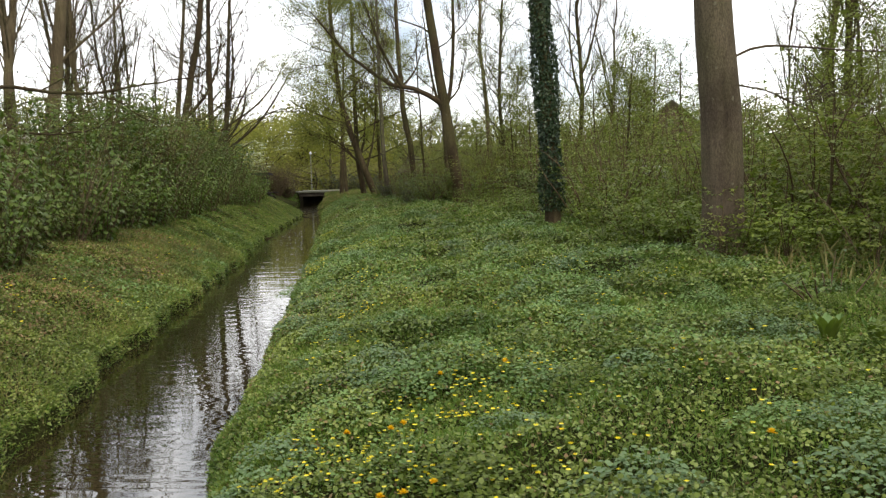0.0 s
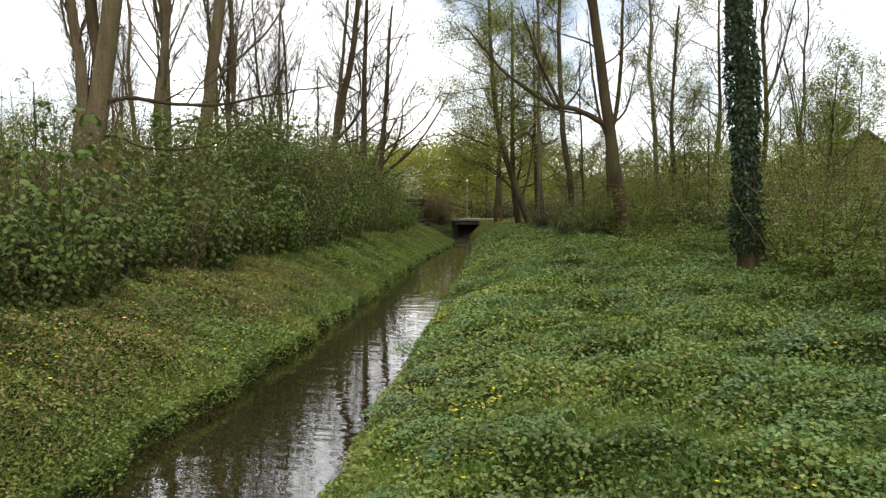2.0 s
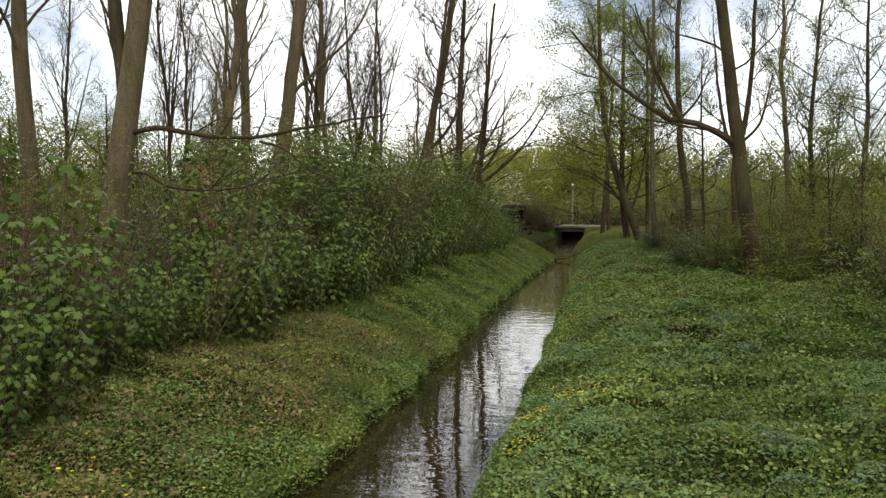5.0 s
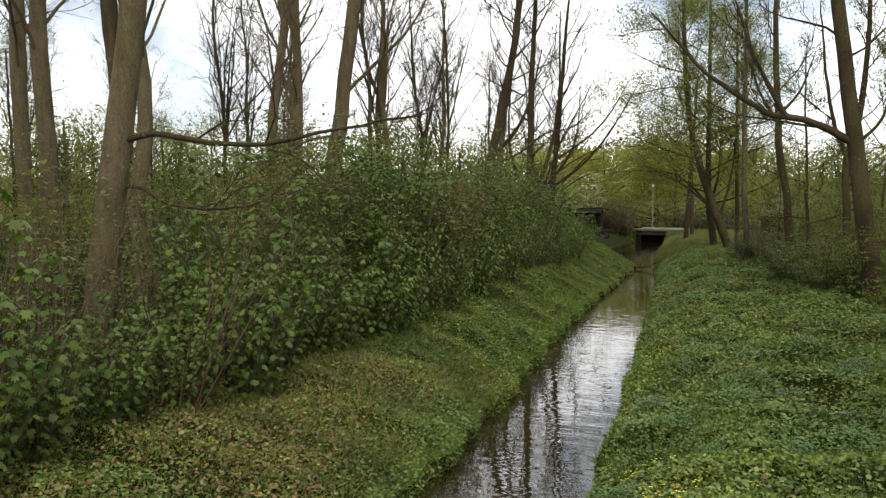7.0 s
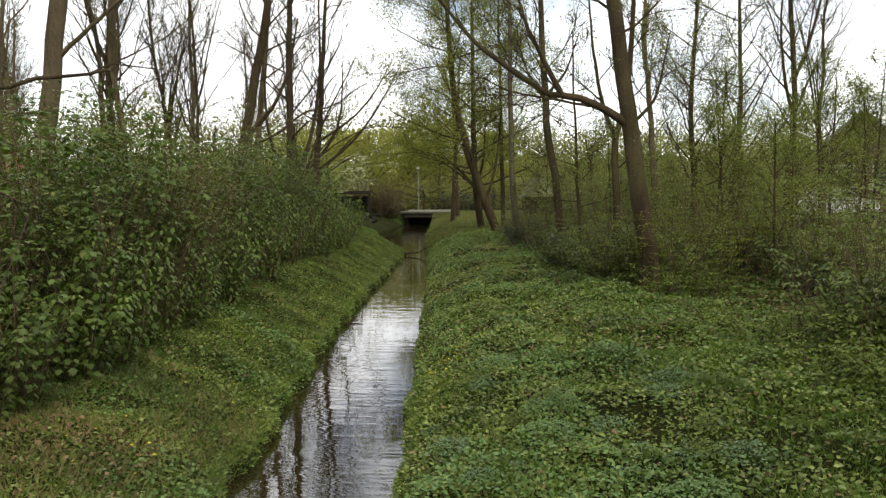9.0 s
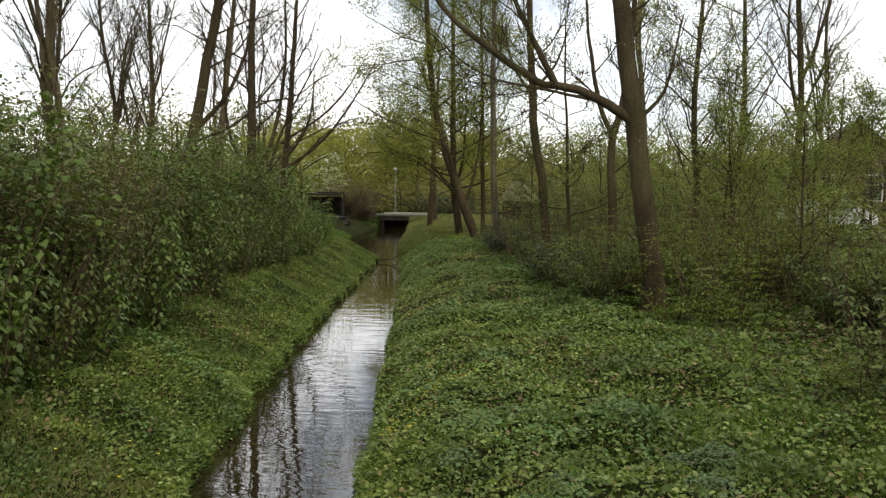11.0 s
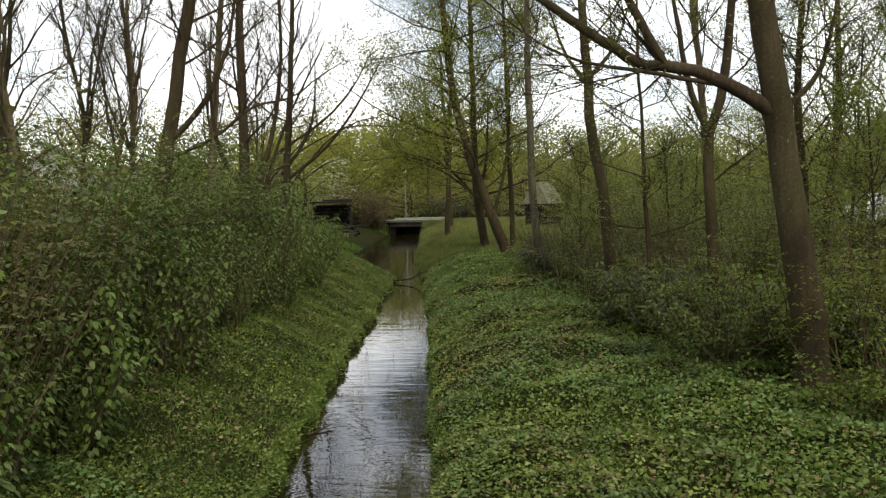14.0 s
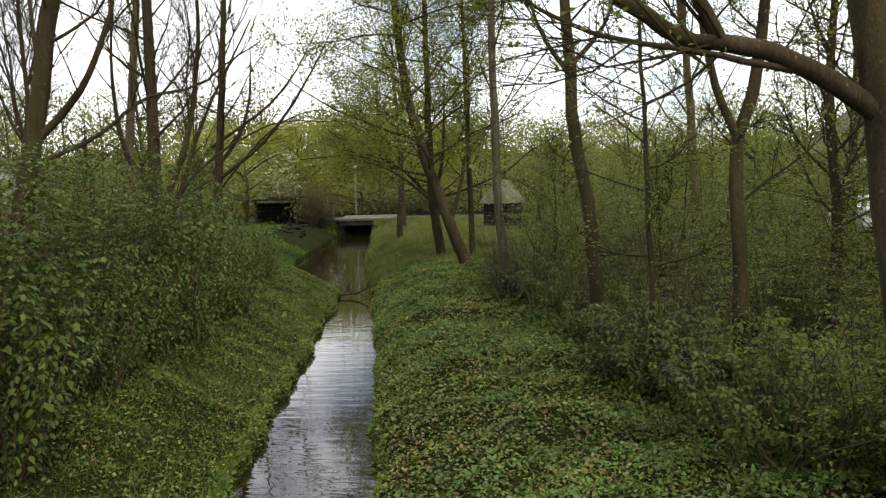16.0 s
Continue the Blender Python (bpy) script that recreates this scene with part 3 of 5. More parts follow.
tree(18, (-4.05, 44.2), [(0, 0, 0), (-0.35, 0, 0.9), (-0.85, 0, 2.2), (-1.3, 0, 3.6), (-1.9, 0, 6.5), (-2.2, 0, 12)], 0.19, BARK_DARK, auto=24, first=0.18, limb_len=4.5, rise=0.4,
     leaf=LEAF_ALDER, per=12.0, size=0.085, sub=9, twig=5, scatter=0.17, lift=0.05, label="leaning dark alder with a broad young-leaved crown on the bank",
     limbs=[([(-0.6, 0, 1.6), (-1.3, 0.2, 2.2), (-2.4, 0.2, 3.0), (-3.6, 0.3, 3.4)], 0.06), ([(-0.5, 0, 1.3), (-0.2, 0, 2.4), (0.1, 0, 4), (0.15, 0, 6.5)], 0.07)])
tree(19, (-5.1, 48.2), [(0, 0, 0), (-0.15, 0, 1.0), (-0.3, 0, 2.2), (-0.35, 0, 4), (-0.4, 0, 12)], 0.17, BARK_DARK, auto=24, first=0.18, limb_len=4.6, rise=0.45,
     leaf=LEAF_ALDER, per=12.0, size=0.085, sub=9, twig=5, scatter=0.17, lift=0.05, label="many-stemmed dark alder with young olive leaves beside the creek",
     limbs=[([(-0.3, 0, 2.0), (-1.2, 0, 3.0), (-2.2, 0, 3.6), (-3.5, 0, 3.9)], 0.07), ([(-0.4, 0, 2.0), (0.1, 0, 3.2), (0.3, 0, 6.5)], 0.08)])
tree(20, (-3.95, 46.5), straight(11, -0.2), 0.11, BARK_DARK, auto=14, first=0.3, limb_len=2.6, leaf=LEAF_ALDER, per=8, size=0.08, twig=5, scatter=0.17, label="straight dark young tree on the grassy bank")
tree(21, (-8.6, 67.5), straight(11, -0.4), 0.17, BARK_DARK, auto=16, first=0.28, limb_len=2.8, leaf=LEAF_ALDER, per=4.5, size=0.10, scatter=0.2, label="dark tree standing beside the footbridge")
tree(22, (-7.75, 58.0), straight(10, 0.5), 0.16, BARK_DARK, auto=14, first=0.3, limb_len=2.5, leaf=LEAF_ALDER, per=4.5, size=0.10, scatter=0.2, label="dark tree on the far grassy bank")
tree(23, (2.05, 32.4), [(0, 0, 0), (0.1, 0, 2), (0.0, 0.1, 4), (0.2, 0, 8)], 0.10, BARK_DARK, auto=26, first=0.2, limb_len=2.3, rise=0.7, sub=8, twig=5, leaf=LEAF_PALETREE, per=4.0, size=0.06, scatter=0.16,
     label="slender woodland tree in pale young leaf")
tree(24, (3.9, 36.5), [(0, 0, 0), (0.1, 0, 2), (0.3, 0.1, 4), (0.2, 0, 9)], 0.11, BARK_DARK, auto=24, first=0.25, limb_len=2.6, rise=0.7, sub=8, twig=5, leaf=LEAF_PALETREE, per=1.3, size=0.06, scatter=0.16,
     label="slender woodland tree in pale young leaf")
# west bank
tree(31, (-8.84, 14.58), [(0, 0, 0), (0.2, 0, 1.3), (0.40, 0, 2.5), (0.62, 0, 3.8), (0.86, 0, 5.2), (1.3, 0, 8), (1.9, 0, 13)], 0.195, BARK_GREY, auto=10, first=0.42, limb_len=2.8, sub=4, twig=3,
     leaf=LEAF_OLIVE, per=0.5, size=0.045, label="forked grey woodland tree with a long low bare limb", limb_bark=BARK_DARK,
     limbs=[([(0.40, 0, 2.55), (1.0, 0, 2.62), (1.7, 0, 2.50), (2.6, 0, 2.40), (3.4, 0, 2.48), (4.4, 0.08, 2.64)], 0.040),
            ([(0.36, 0, 2.02), (0.8, 0, 1.98), (1.15, 0, 1.83), (2.0, 0, 1.75), (2.5, 0, 1.79), (2.85, 0, 2.02)], 0.024),
            ([(2.6, 0, 2.40), (2.95, 0.05, 2.30), (3.3, 0.1, 2.02), (3.6, 0.1, 1.9)], 0.014),
            ([(0.46, 0, 3.0), (0.30, 0, 4.2), (0.22, 0, 6), (0.1, 0, 10)], 0.11)])
tree(32, (-13.28, 26.5), [(0, 0, 0), (0.25, 0, 2), (0.58, 0, 4), (1.1, 0, 8), (1.6, 0, 15)], 0.25, BARK_GREY, auto=10, first=0.4, limb_len=2.6, leaf=LEAF_OLIVE, per=0.5, size=0.045, label="tall straight grey tree with a bare trunk",
     limbs=[([(0.6, 0, 4.6), (1.6, 0, 5.4), (2.8, 0.2, 6.6), (3.6, 0.3, 8.2)], 0.06), ([(0.5, 0, 3.6), (-0.6, 0, 3.4), (-1.6, 0, 2.7), (-2.6, 0, 2.0)], 0.04)])
tree(33, (-10.76, 31.2), [(0, 0, 0), (0.28, 0, 1.5), (0.62, 0, 3.0), (0.93, 0, 4.5), (1.45, 0, 7), (2.0, 0, 12)], 0.17, BARK_DARK, auto=24, twig=6, first=0.4, limb_len=2.6,
     leaf=LEAF_OLIVE, per=0.5, size=0.045, bow=0.09, label="leaning brown tree above the bank shrubs",
     limbs=[([(0.66, 0, 3.3), (1.2, 0, 4.0), (1.7, 0, 5), (2.5, 0, 6.5)], 0.07), ([(0.6, 0, 3.0), (1.3, 0.2, 3.35), (2.0, 0.3, 3.9), (2.9, 0.4, 4.15), (4.2, 0.5, 4.9)], 0.04)])
tree(34, (-10.94, 37.5), [(0, 0, 0), (0.0, 0, 2), (0.05, 0, 3.5), (0.1, 0, 7), (0.3, 0, 12)], 0.17, BARK_DARK, auto=24, twig=6, first=0.3, limb_len=3.2, rise=1.0, leaf=LEAF_OLIVE, per=0.5, size=0.045, bow=0.09, label="dark bare tree fanning out into many upright stems",
     limbs=[([(0.05, 0, 1.2), (0.9, 0.1, 2.4), (1.6, 0.1, 4.2), (2.2, 0.1, 6.5)], 0.07), ([(0.05, 0, 2.0), (0.5, 0, 3.6), (0.9, 0, 6), (1.3, 0, 9)], 0.09),
            ([(0.05, 0, 1.0), (0.8, 0, 2.2), (1.8, 0, 3.4), (3.0, 0, 4.1), (4.0, 0, 4.0)], 0.045), ([(0.02, 0, 2.4), (-0.5, 0, 4), (-0.8, 0, 7)], 0.08)])
tree(35, (-14.0, 50.2), [(0, 0, 0), (0.22, 0, 3), (0.48, 0, 6), (1.0, 0, 13)], 0.19, BARK_DARK, auto=24, twig=6, first=0.28, limb_len=4.2, rise=0.9, sub=8, leaf=LEAF_OLIVE, per=0.5, size=0.045, bow=0.09, label="bare tree with long arching twigs over the water",
     limbs=[([(0.0, 0, 2.6), (1.6, 0, 4.0), (3.4, 0, 6.2), (5.2, 0, 8.4)], 0.08), ([(0.0, 0, 3.0), (1.0, 0, 5.0), (1.8, 0, 8)], 0.09),
            ([(0.15, 0, 2.2), (1.3, 0, 3.6), (2.8, 0, 4.9), (4.4, 0, 5.3), (5.8, 0, 4.5)], 0.05), ([(0.0, 0, 4.0), (2.2, 0, 5.6), (4.6, 0, 8.6)], 0.07)])
tree(36, (-15.48, 45.6), straight(13, 1.3), 0.18, BARK_GREY, auto=24, twig=6, first=0.35, limb_len=3.0, leaf=LEAF_OLIVE, per=0.5, size=0.045, bow=0.09, label="tall grey bare tree behind the shrubs")

# woodland behind: a few kinds of bare and leafing trees, set out over both sides
bare_kinds = []
for i, (h, r, b, lf, pr) in enumerate(((14, 0.15, BARK_GREY, LEAF_OLIVE, 1.0), (12, 0.10, BARK_DARK, LEAF_OLIVE, 1.4), (15, 0.18, BARK_GREY, LEAF_OLIVE, 0.9), (11, 0.08, BARK_DARK, LEAF_SPRING, 1.6), (13, 0.13, BARK_DARK, LEAF_OLIVE, 1.2))):
    rr = np.random.default_rng(100 + i)
    lean = np.cumsum(rr.uniform(-0.22, 0.22, (8, 2)), axis=0)
    trunk = [(0, 0, 0)] + [(lean[k][0], lean[k][1], h * (k + 1) / 8) for k in range(8)]
    forks = []
    for k in range((1, 3, 1, 3, 2)[i]):
        g = rr.uniform(0.24, 0.45) * 8
        base = np.array(trunk[int(g)]) * (1 - g % 1) + np.array(trunk[int(g) + 1]) * (g % 1)
        a = rr.uniform(0, 6.28)
        way = np.array([math.cos(a), math.sin(a), 0])
        forks.append(([tuple(base), tuple(base + way * 0.35 + [0, 0, 0.9]), tuple(base + way * 0.75 + [0, 0, 2.6]), tuple(base + way * 1.5 + [0, 0, 5.5])], r * 0.5))
    bare_kinds.append(tree(100 + i, (-40 - 6 * i, -120), trunk, r, b, limbs=forks, auto=24, first=0.26, limb_len=3.4, rise=1.7, sub=8, twig=5, leaf=lf, per=pr, size=0.05, bow=0.05,
                           label="tall bare woodland tree with thin rising branches", group="woodland trees", sides=8))
leafy_kinds = []
for i, (h, r, lf, pr) in enumerate(((5, 0.05, LEAF_SPRING, 6.5), (7, 0.07, LEAF_SPRING, 5.5), (4.5, 0.045, LEAF_OLIVE, 6.5), (6.5, 0.05, LEAF_SPRING, 6.0))):
    leafy_kinds.append(tree(120 + i, (40 + 6 * i, -120), straight(h, 0.3), r, BARK_DARK, auto=18, first=0.12, limb_len=1.9, rise=0.7, sub=5, twig=4, leaf=lf, per=pr * 0.8, size=0.078, scatter=0.17,
                            label="young woodland tree in fresh green leaf", group="young leafing trees", sides=7))


def put(kind, x, y, turn, scale):
    ob = copy_thing(kind, pose(x, y, land1(x, y) - 0.05, 0, 0, turn))
    ob.scale = (scale, scale, scale)
    return ob


wood_rng = np.random.default_rng(5)
spots = [(-13.7, 17.9, 2), (-10.6, 17.2, 0), (-12.5, 23.1, 0), (-15.2, 33.8, 0), (-16.1, 34.8, 4), (-15.9, 38.5, 1), (-16.4, 41.6, 3), (-16.3, 19.5, 2),
         (-14.6, 27.2, 2), (-18, 38, 0), (-20, 31, 1), (-22, 22, 2), (-20, 15, 4), (-24, 37, 3), (-19, 47, 0), (-23, 53, 1), (-27, 45, 2), (-28, 29, 3), (-32, 38, 4), (-26, 17, 0), (-31, 21, 1),
         (-35, 30, 2), (-17, 56, 3), (-22, 62, 4), (-9.9, 9.4, 0), (-16, 10, 2)]
for x, y, k in spots:
    put(bare_kinds[k], x, y, wood_rng.uniform(0, 360), wood_rng.uniform(0.85, 1.1))
spots = [(10.5, 21), (6.2, 38.0), (2.0, 41), (13, 28), (15, 36), (9, 44), (20, 32)]
for i, (x, y) in enumerate(spots):
    put(bare_kinds[(i * 3 + 1) % 5], x, y, wood_rng.uniform(0, 360), wood_rng.uniform(0.7, 1.0))
for i in range(38):
    y = wood_rng.uniform(20, 62)
    x = np.interp(y, [18, 27, 40, 62], [4.4, 2.5, 0.2, -0.4]) + wood_rng.uniform(0, 1) * 14
    if 0.225 < (x + 0.07) / (y - 0.5) < 0.325 and y < 52 or 0.30 < (x + 1.8) / (y - 12.6) < 0.46 and y < 36:
        continue  # open glades in the young wood
    put(leafy_kinds[i % 4 if i % 3 else 1], x, y, wood_rng.uniform(0, 360), wood_rng.uniform(0.65, 1.0) if y < 32 else wood_rng.uniform(0.42, 0.68))
for x, y, k, s in ((2.6, 25.9, 1, 0.45), (2.4, 29.5, 0, 0.7), (5.8, 12.2, 0, 0.55), (6.6, 9.5, 2, 0.6), (8.6, 17.0, 1, 0.5), (10.3, 19.5, 3, 0.6), (12.3, 22.0, 1, 0.66), (11.2, 24.0, 0, 0.85), (14.2, 25.0, 3, 0.75), (9.4, 21.5, 1, 0.52), (3.6, 28.5, 3, 0.55), (6.5, 36.0, 3, 0.85), (8.0, 40.0, 1, 0.8), (10.2, 43.5, 0, 1.0), (5.0, 33.0, 3, 0.55), (9.6, 34.0, 1, 0.8), (5.6, 26.0, 0, 0.9), (7.4, 30.0, 3, 0.8), (-1.9, 37.0, 2, 0.7), (0.2, 36.0, 1, 0.5), (9.6, 41.0, 0, 1.0), (8.9, 38.5, 3, 0.9)):
    put(leafy_kinds[k], x, y, wood_rng.uniform(0, 360), s)
for i in range(22):
    y = wood_rng.uniform(10, 66)
    x = np.interp(y, [6, 20, 40, 66], [-9.5, -11.0, -13.5, -18]) - wood_rng.uniform(0, 1) * 16
    put(leafy_kinds[2 if i % 4 else 1], x, y, wood_rng.uniform(0, 360), wood_rng.uniform(0.5, 0.85))
for k in bare_kinds + leafy_kinds:
    k.location = (0, 0, 0)
for i, k in enumerate(bare_kinds):
    k.location = (-38 - 3 * i, 60 + 4 * i, 0.1)
for i, k in enumerate(leafy_kinds):
    k.location = (22 + 4 * i, 46 + 5 * i, 0.05)

# ivy on the trunk
iv = np.random.default_rng(77)
n = 13000
hz = 0.35 + 6.5 * iv.random(n)
cx = np.interp(hz, [0, 1.5, 3, 5, 12], [0, -0.05, -0.13, -0.26, -0.6])
ang = iv.uniform(0, 2 * np.pi, n)
rad_i = 0.15 + 0.05 * iv.random(n) + 0.03 * np.sin(3 * hz + 2 * ang)
out_d = np.stack([np.cos(ang), np.sin(ang), np.zeros(n)], -1)
p = out_d * rad_i[:, None] + np.stack([cx, np.zeros(n), hz], -1)
tip = out_d * 0.5 + 0.5 * iv.standard_normal((n, 3)) + np.array([0, 0, -0.6])
child("ivy", leaf_mesh("ivy", p, tip, out_d + 0.6 * iv.standard_normal((n, 3)), iv.uniform(0.028, 0.062, n), MAPLE, LEAF_IVY), ivy_tree, "dark glossy ivy leaves")
for x, y, a, k in ((12.9, 21.5, 40, 0.95), (14.7, 23.4, 150, 1.1), (11.5, 21.0, 260, 0.85)):
    put(ivy_tree, x, y, a, k)

# ---------------------------------------------------------------- shrubs
SHRUB_FORMS = {}


def shrub_form(key, seed, height, spread, stems, per_stem, size, shape, mat, low=0.05, droop=0.35):
    """The stems and leaves of one kind of shrub, as lines and arrays about its foot."""
    rng = np.random.default_rng(seed)
    lines, pts = [], []
    for _ in range(stems):
        a = rng.uniform(0, 2 * np.pi)
        h = height * rng.uniform(0.5, 1.1)
        d = np.array([math.cos(a) * spread / height, math.sin(a) * spread / height, 1.0])
        b = bent(rng, (0.12 * math.cos(a), 0.12 * math.sin(a), -0.05), d, h, 6, 0.11, 0.02)
        lines.append(b)
        sprays = max(4, per_stem // 8)
        f = np.sqrt(rng.uniform(low, 1, sprays)) * 6
        i = np.minimum(f.astype(int), 5)
        c = b[i] + (b[i + 1] - b[i]) * (f - i)[:, None]
        c += rng.standard_normal((sprays, 3)) * np.array([0.12, 0.12, 0.06]) * (0.5 + height * 0.35)
        c = np.repeat(c, per_stem // sprays, axis=0)
        off = rng.standard_normal((len(c), 3)) * np.array([1.0, 1.0, 0.12]) * size * 1.0
        pts.append(np.concatenate([c + off, off], axis=1))
    q = np.concatenate(pts)
    q = q[q[:, 2] > 0.03]
    q, off = q[:, :3], q[:, 3:]
    n = len(q)
    tip = unit(off * np.array([1, 1, 0.3])) + 0.4 * unit(q * np.array([1, 1, 0])) + rng.standard_normal((n, 3)) * np.array([0.4, 0.4, 0.15]) + np.array([0, 0, -droop * 0.8])
    up = rng.standard_normal((n, 3)) * 0.3 + np.array([0, 0, 1.0])
    SHRUB_FORMS[key] = (lines, q, tip, up, size * rng.uniform(0.6, 1.25, n), shape, mat)


def whorl_form(key, seed, height, spread, stems, size, shape, mat, gap=0.19, fan=3, droop=0.75, low=0.08, stalk=0.8):
    """Upright shoots with tiers of large drooping leaves, fuller at the tip."""
    rng = np.random.default_rng(seed)
    lines, pos, tip, up, big = [], [], [], [], []
    for _ in range(stems):
        a = rng.uniform(0, 2 * np.pi)
        h = height * rng.uniform(0.45, 1.1)
        d = np.array([math.cos(a) * spread / height, math.sin(a) * spread / height, 1.0])
        b = glide(bent(rng, (0.14 * math.cos(a), 0.14 * math.sin(a), -0.05), d, h, 5, 0.10, 0.06), 7)
        lines.append(b)
        at = np.arange(low * h + rng.uniform(0, gap), h, gap * rng.uniform(0.85, 1.15)) / h * 6
        for k, f in enumerate(list(at) + [5.99]):
            i = min(int(f), 5)
            c = b[i] + (b[i + 1] - b[i]) * (f - i)
            top = k == len(at)
            m = fan + (2 if top else 0)
            t0 = rng.uniform(0, 6.28)
            for q in range(m):
                w = t0 + q * 2 * np.pi / m + rng.uniform(-0.35, 0.35)
                out = np.array([math.cos(w), math.sin(w), 0])
                reach = size * stalk * rng.uniform(0.5, 1.3) * (0.6 if top else 1.0)
                pos.append(c + out * reach + [0, 0, 0.25 * reach])
                tip.append(out + [0, 0, -droop * rng.uniform(0.4, 1.4)])
                up.append(np.array([0, 0, 1.0]) + 0.6 * out + 0.25 * rng.standard_normal(3))
                big.append(size * rng.uniform(0.55, 1.2))
    q = np.array(pos)
    m = q[:, 2] > 0.04
    SHRUB_FORMS[key] = (lines, q[m], np.array(tip)[m], np.array(up)[m], np.array(big)[m], shape, mat)


def shrub(key, label, group, name="shrub"):
    """A shrub of that kind as a thing of its own, to be copied."""
    lines, q, tip, up, size, shape, mat = SHRUB_FORMS[key]
    root = tagged(new(name), label, "shrub", group)
    w = Wood()
    for b in lines:
        w.tube(b, np.linspace(0.012, 0.004, 7), 3)
    tagged(child("brushwood", w.mesh("brushwood", TWIG), root), kind="stuff")
    tagged(child("foliage", leaf_mesh("foliage", q, tip, up, size, shape, mat), root), kind="stuff")
    return root


def undergrowth(name, seed, spots, keys, label, low=0.6, high=1.1):
    """Many shrubs joined: one mass of leaves for each kind, and their stems."""
    rng = np.random.default_rng(seed)
    w = Wood()
    heaps = {k: [] for k in keys}
    for x, y in spots:
        k = keys[int(rng.integers(0, len(keys)))]
        lines, q, tip, up, size, shape, mat = SHRUB_FORMS[k]
        a, s = rng.uniform(0, 2 * np.pi), rng.uniform(low, high)
        rot = np.array([[math.cos(a), math.sin(a), 0], [-math.sin(a), math.cos(a), 0], [0, 0, 1]])
        at = np.array([x, y, land1(x, y)])
        heaps[k].append((q @ rot * s + at, tip @ rot, up @ rot, size * s))
        for b in lines[::2]:
            w.tube(b[::2] @ rot * s + at, (0.009, 0.008, 0.006, 0.004), 3)
    root = tagged(child(name, w.mesh(name, TWIG)), label, "undergrowth", "", "stuff")
    for k, h in heaps.items():
        if h:
            q, tip, up, size = (np.concatenate([e[i] for e in h]) for i in range(4))
            ob = child("foliage", leaf_mesh("foliage", q, tip, up, size, SHRUB_FORMS[k][5], SHRUB_FORMS[k][6]), root)
            tagged(ob, kind="stuff")


for i, (h, m) in enumerate(((2.0, LEAF_BUSH), (1.7, LEAF_BUSH), (2.3, LEAF_BUSH), (1.6, LEAF_BUSH3), (1.1, LEAF_BUSH))):
    if i in (0, 2):
        whorl_form("bank%d" % i, 200 + i, h, 0.6, 14, 0.088, PALM, m, 0.15, 3)
    else:
        whorl_form("bank%d" % i, 200 + i, h, 0.7, 15, 0.088, OVATE, m, 0.135, 4, 0.8, 0.06, 0.9)
for i, (h, m) in enumerate(((1.4, LEAF_BUSH), (1.7, LEAF_BUSH), (1.15, LEAF_BUSH3))):
    whorl_form("edge%d" % i, 206 + i, h, 0.5, 16, 0.090, PALM, m, 0.15, 3, 0.75, 0.03)
for i, (h, m) in enumerate(((3.0, LEAF_BUSH3), (3.6, LEAF_OLIVE), (2.7, LEAF_BUSH), (3.3, LEAF_FRESH), (3.2, LEAF_BUD))):
    shrub_form("tall%d" % i, 210 + i, h, 0.9, 12, 80, 0.062, KITE, m, 0.01)
for i, (h, m) in enumerate(((2.2, LEAF_SPRING), (2.8, LEAF_OLIVE), (1.8, LEAF_FRESH), (3.1, LEAF_FRESH), (2.5, LEAF_OLIVE))):
    shrub_form("wispy%d" % i, 220 + i, h, 0.9, 10, 80, 0.074, KITE, m, 0.005, 0.2)
for i, (h, m) in enumerate(((0.9, LEAF_EVERGREEN), (1.2, LEAF_BUSH3), (0.8, LEAF_EVERGREEN), (1.0, LEAF_OLIVE))):
    whorl_form("thicket%d" % i, 230 + i, h, 0.85, 17, 0.068, OVATE, m, 0.10, 5, 0.5, 0.03, 0.5)
for i, (h, m) in enumerate(((0.42, LEAF_BUSH2), (0.32, LEAF_PALE), (0.5, LEAF_BUSH))):
    shrub_form("herb%d" % i, 240 + i, h, 0.5, 9, 32, 0.048, OVATE, m, 0.03)
for i, (h, m) in enumerate(((0.8, LEAF_BUSH2), (1.0, LEAF_FRESH), (0.7, LEAF_BUSH2))):
    shrub_form("nettle%d" % i, 245 + i, h, 0.4, 12, 56, 0.06, KITE, m, 0.02)

sr = np.random.default_rng(9)


def front_l(y):
    return edge_l(np.array([y]))[0] - np.interp(y, [-10, 26, 34, 40, 44], [1.7, 1.75, 1.55, 1.7, 1.9])


def uneven(y, low, high):
    """A height factor that wanders along the bank."""
    return low + (high - low) * (0.5 + 0.5 * float(value_noise(y * 1.0, 0.0, 1.9, 6)))


def front_r(y):
    return np.interp(y, [0, 6.5, 9.5, 13, 18, 20, 23, 25, 27, 30, 33, 36, 40, 45, 50, 60, 72], [3.5, 3.8, 3.55, 3.2, 2.2, 1.7, 0.75, 0.3, -0.5, -1.15, -2.1, -2.75, -3.45, -3.3, -2.6, -2.8, -3.4])


def open_floor(x, y):
    """False on the bare brown floor before the leaning tree, where no shrub grows."""
    return not (-0.9 < x < 2.6 and 20.5 < y < 26.3)


def set_out(kinds, spots, low, high, rise=lambda y: 1.0):
    """Places copies of the kinds over the spots; the first of each kind stands on a spot itself."""
    for i, (x, y) in enumerate(spots):
        s, a = sr.uniform(low, high), sr.uniform(0, 360)
        k = kinds[i % len(kinds)]
        if i < len(kinds):
            k.matrix_basis = pose(x, y, land1(x, y), 0, 0, a)
        else:
            put(k, x, y, a, s * float(rise(y))).location.z = land1(x, y)


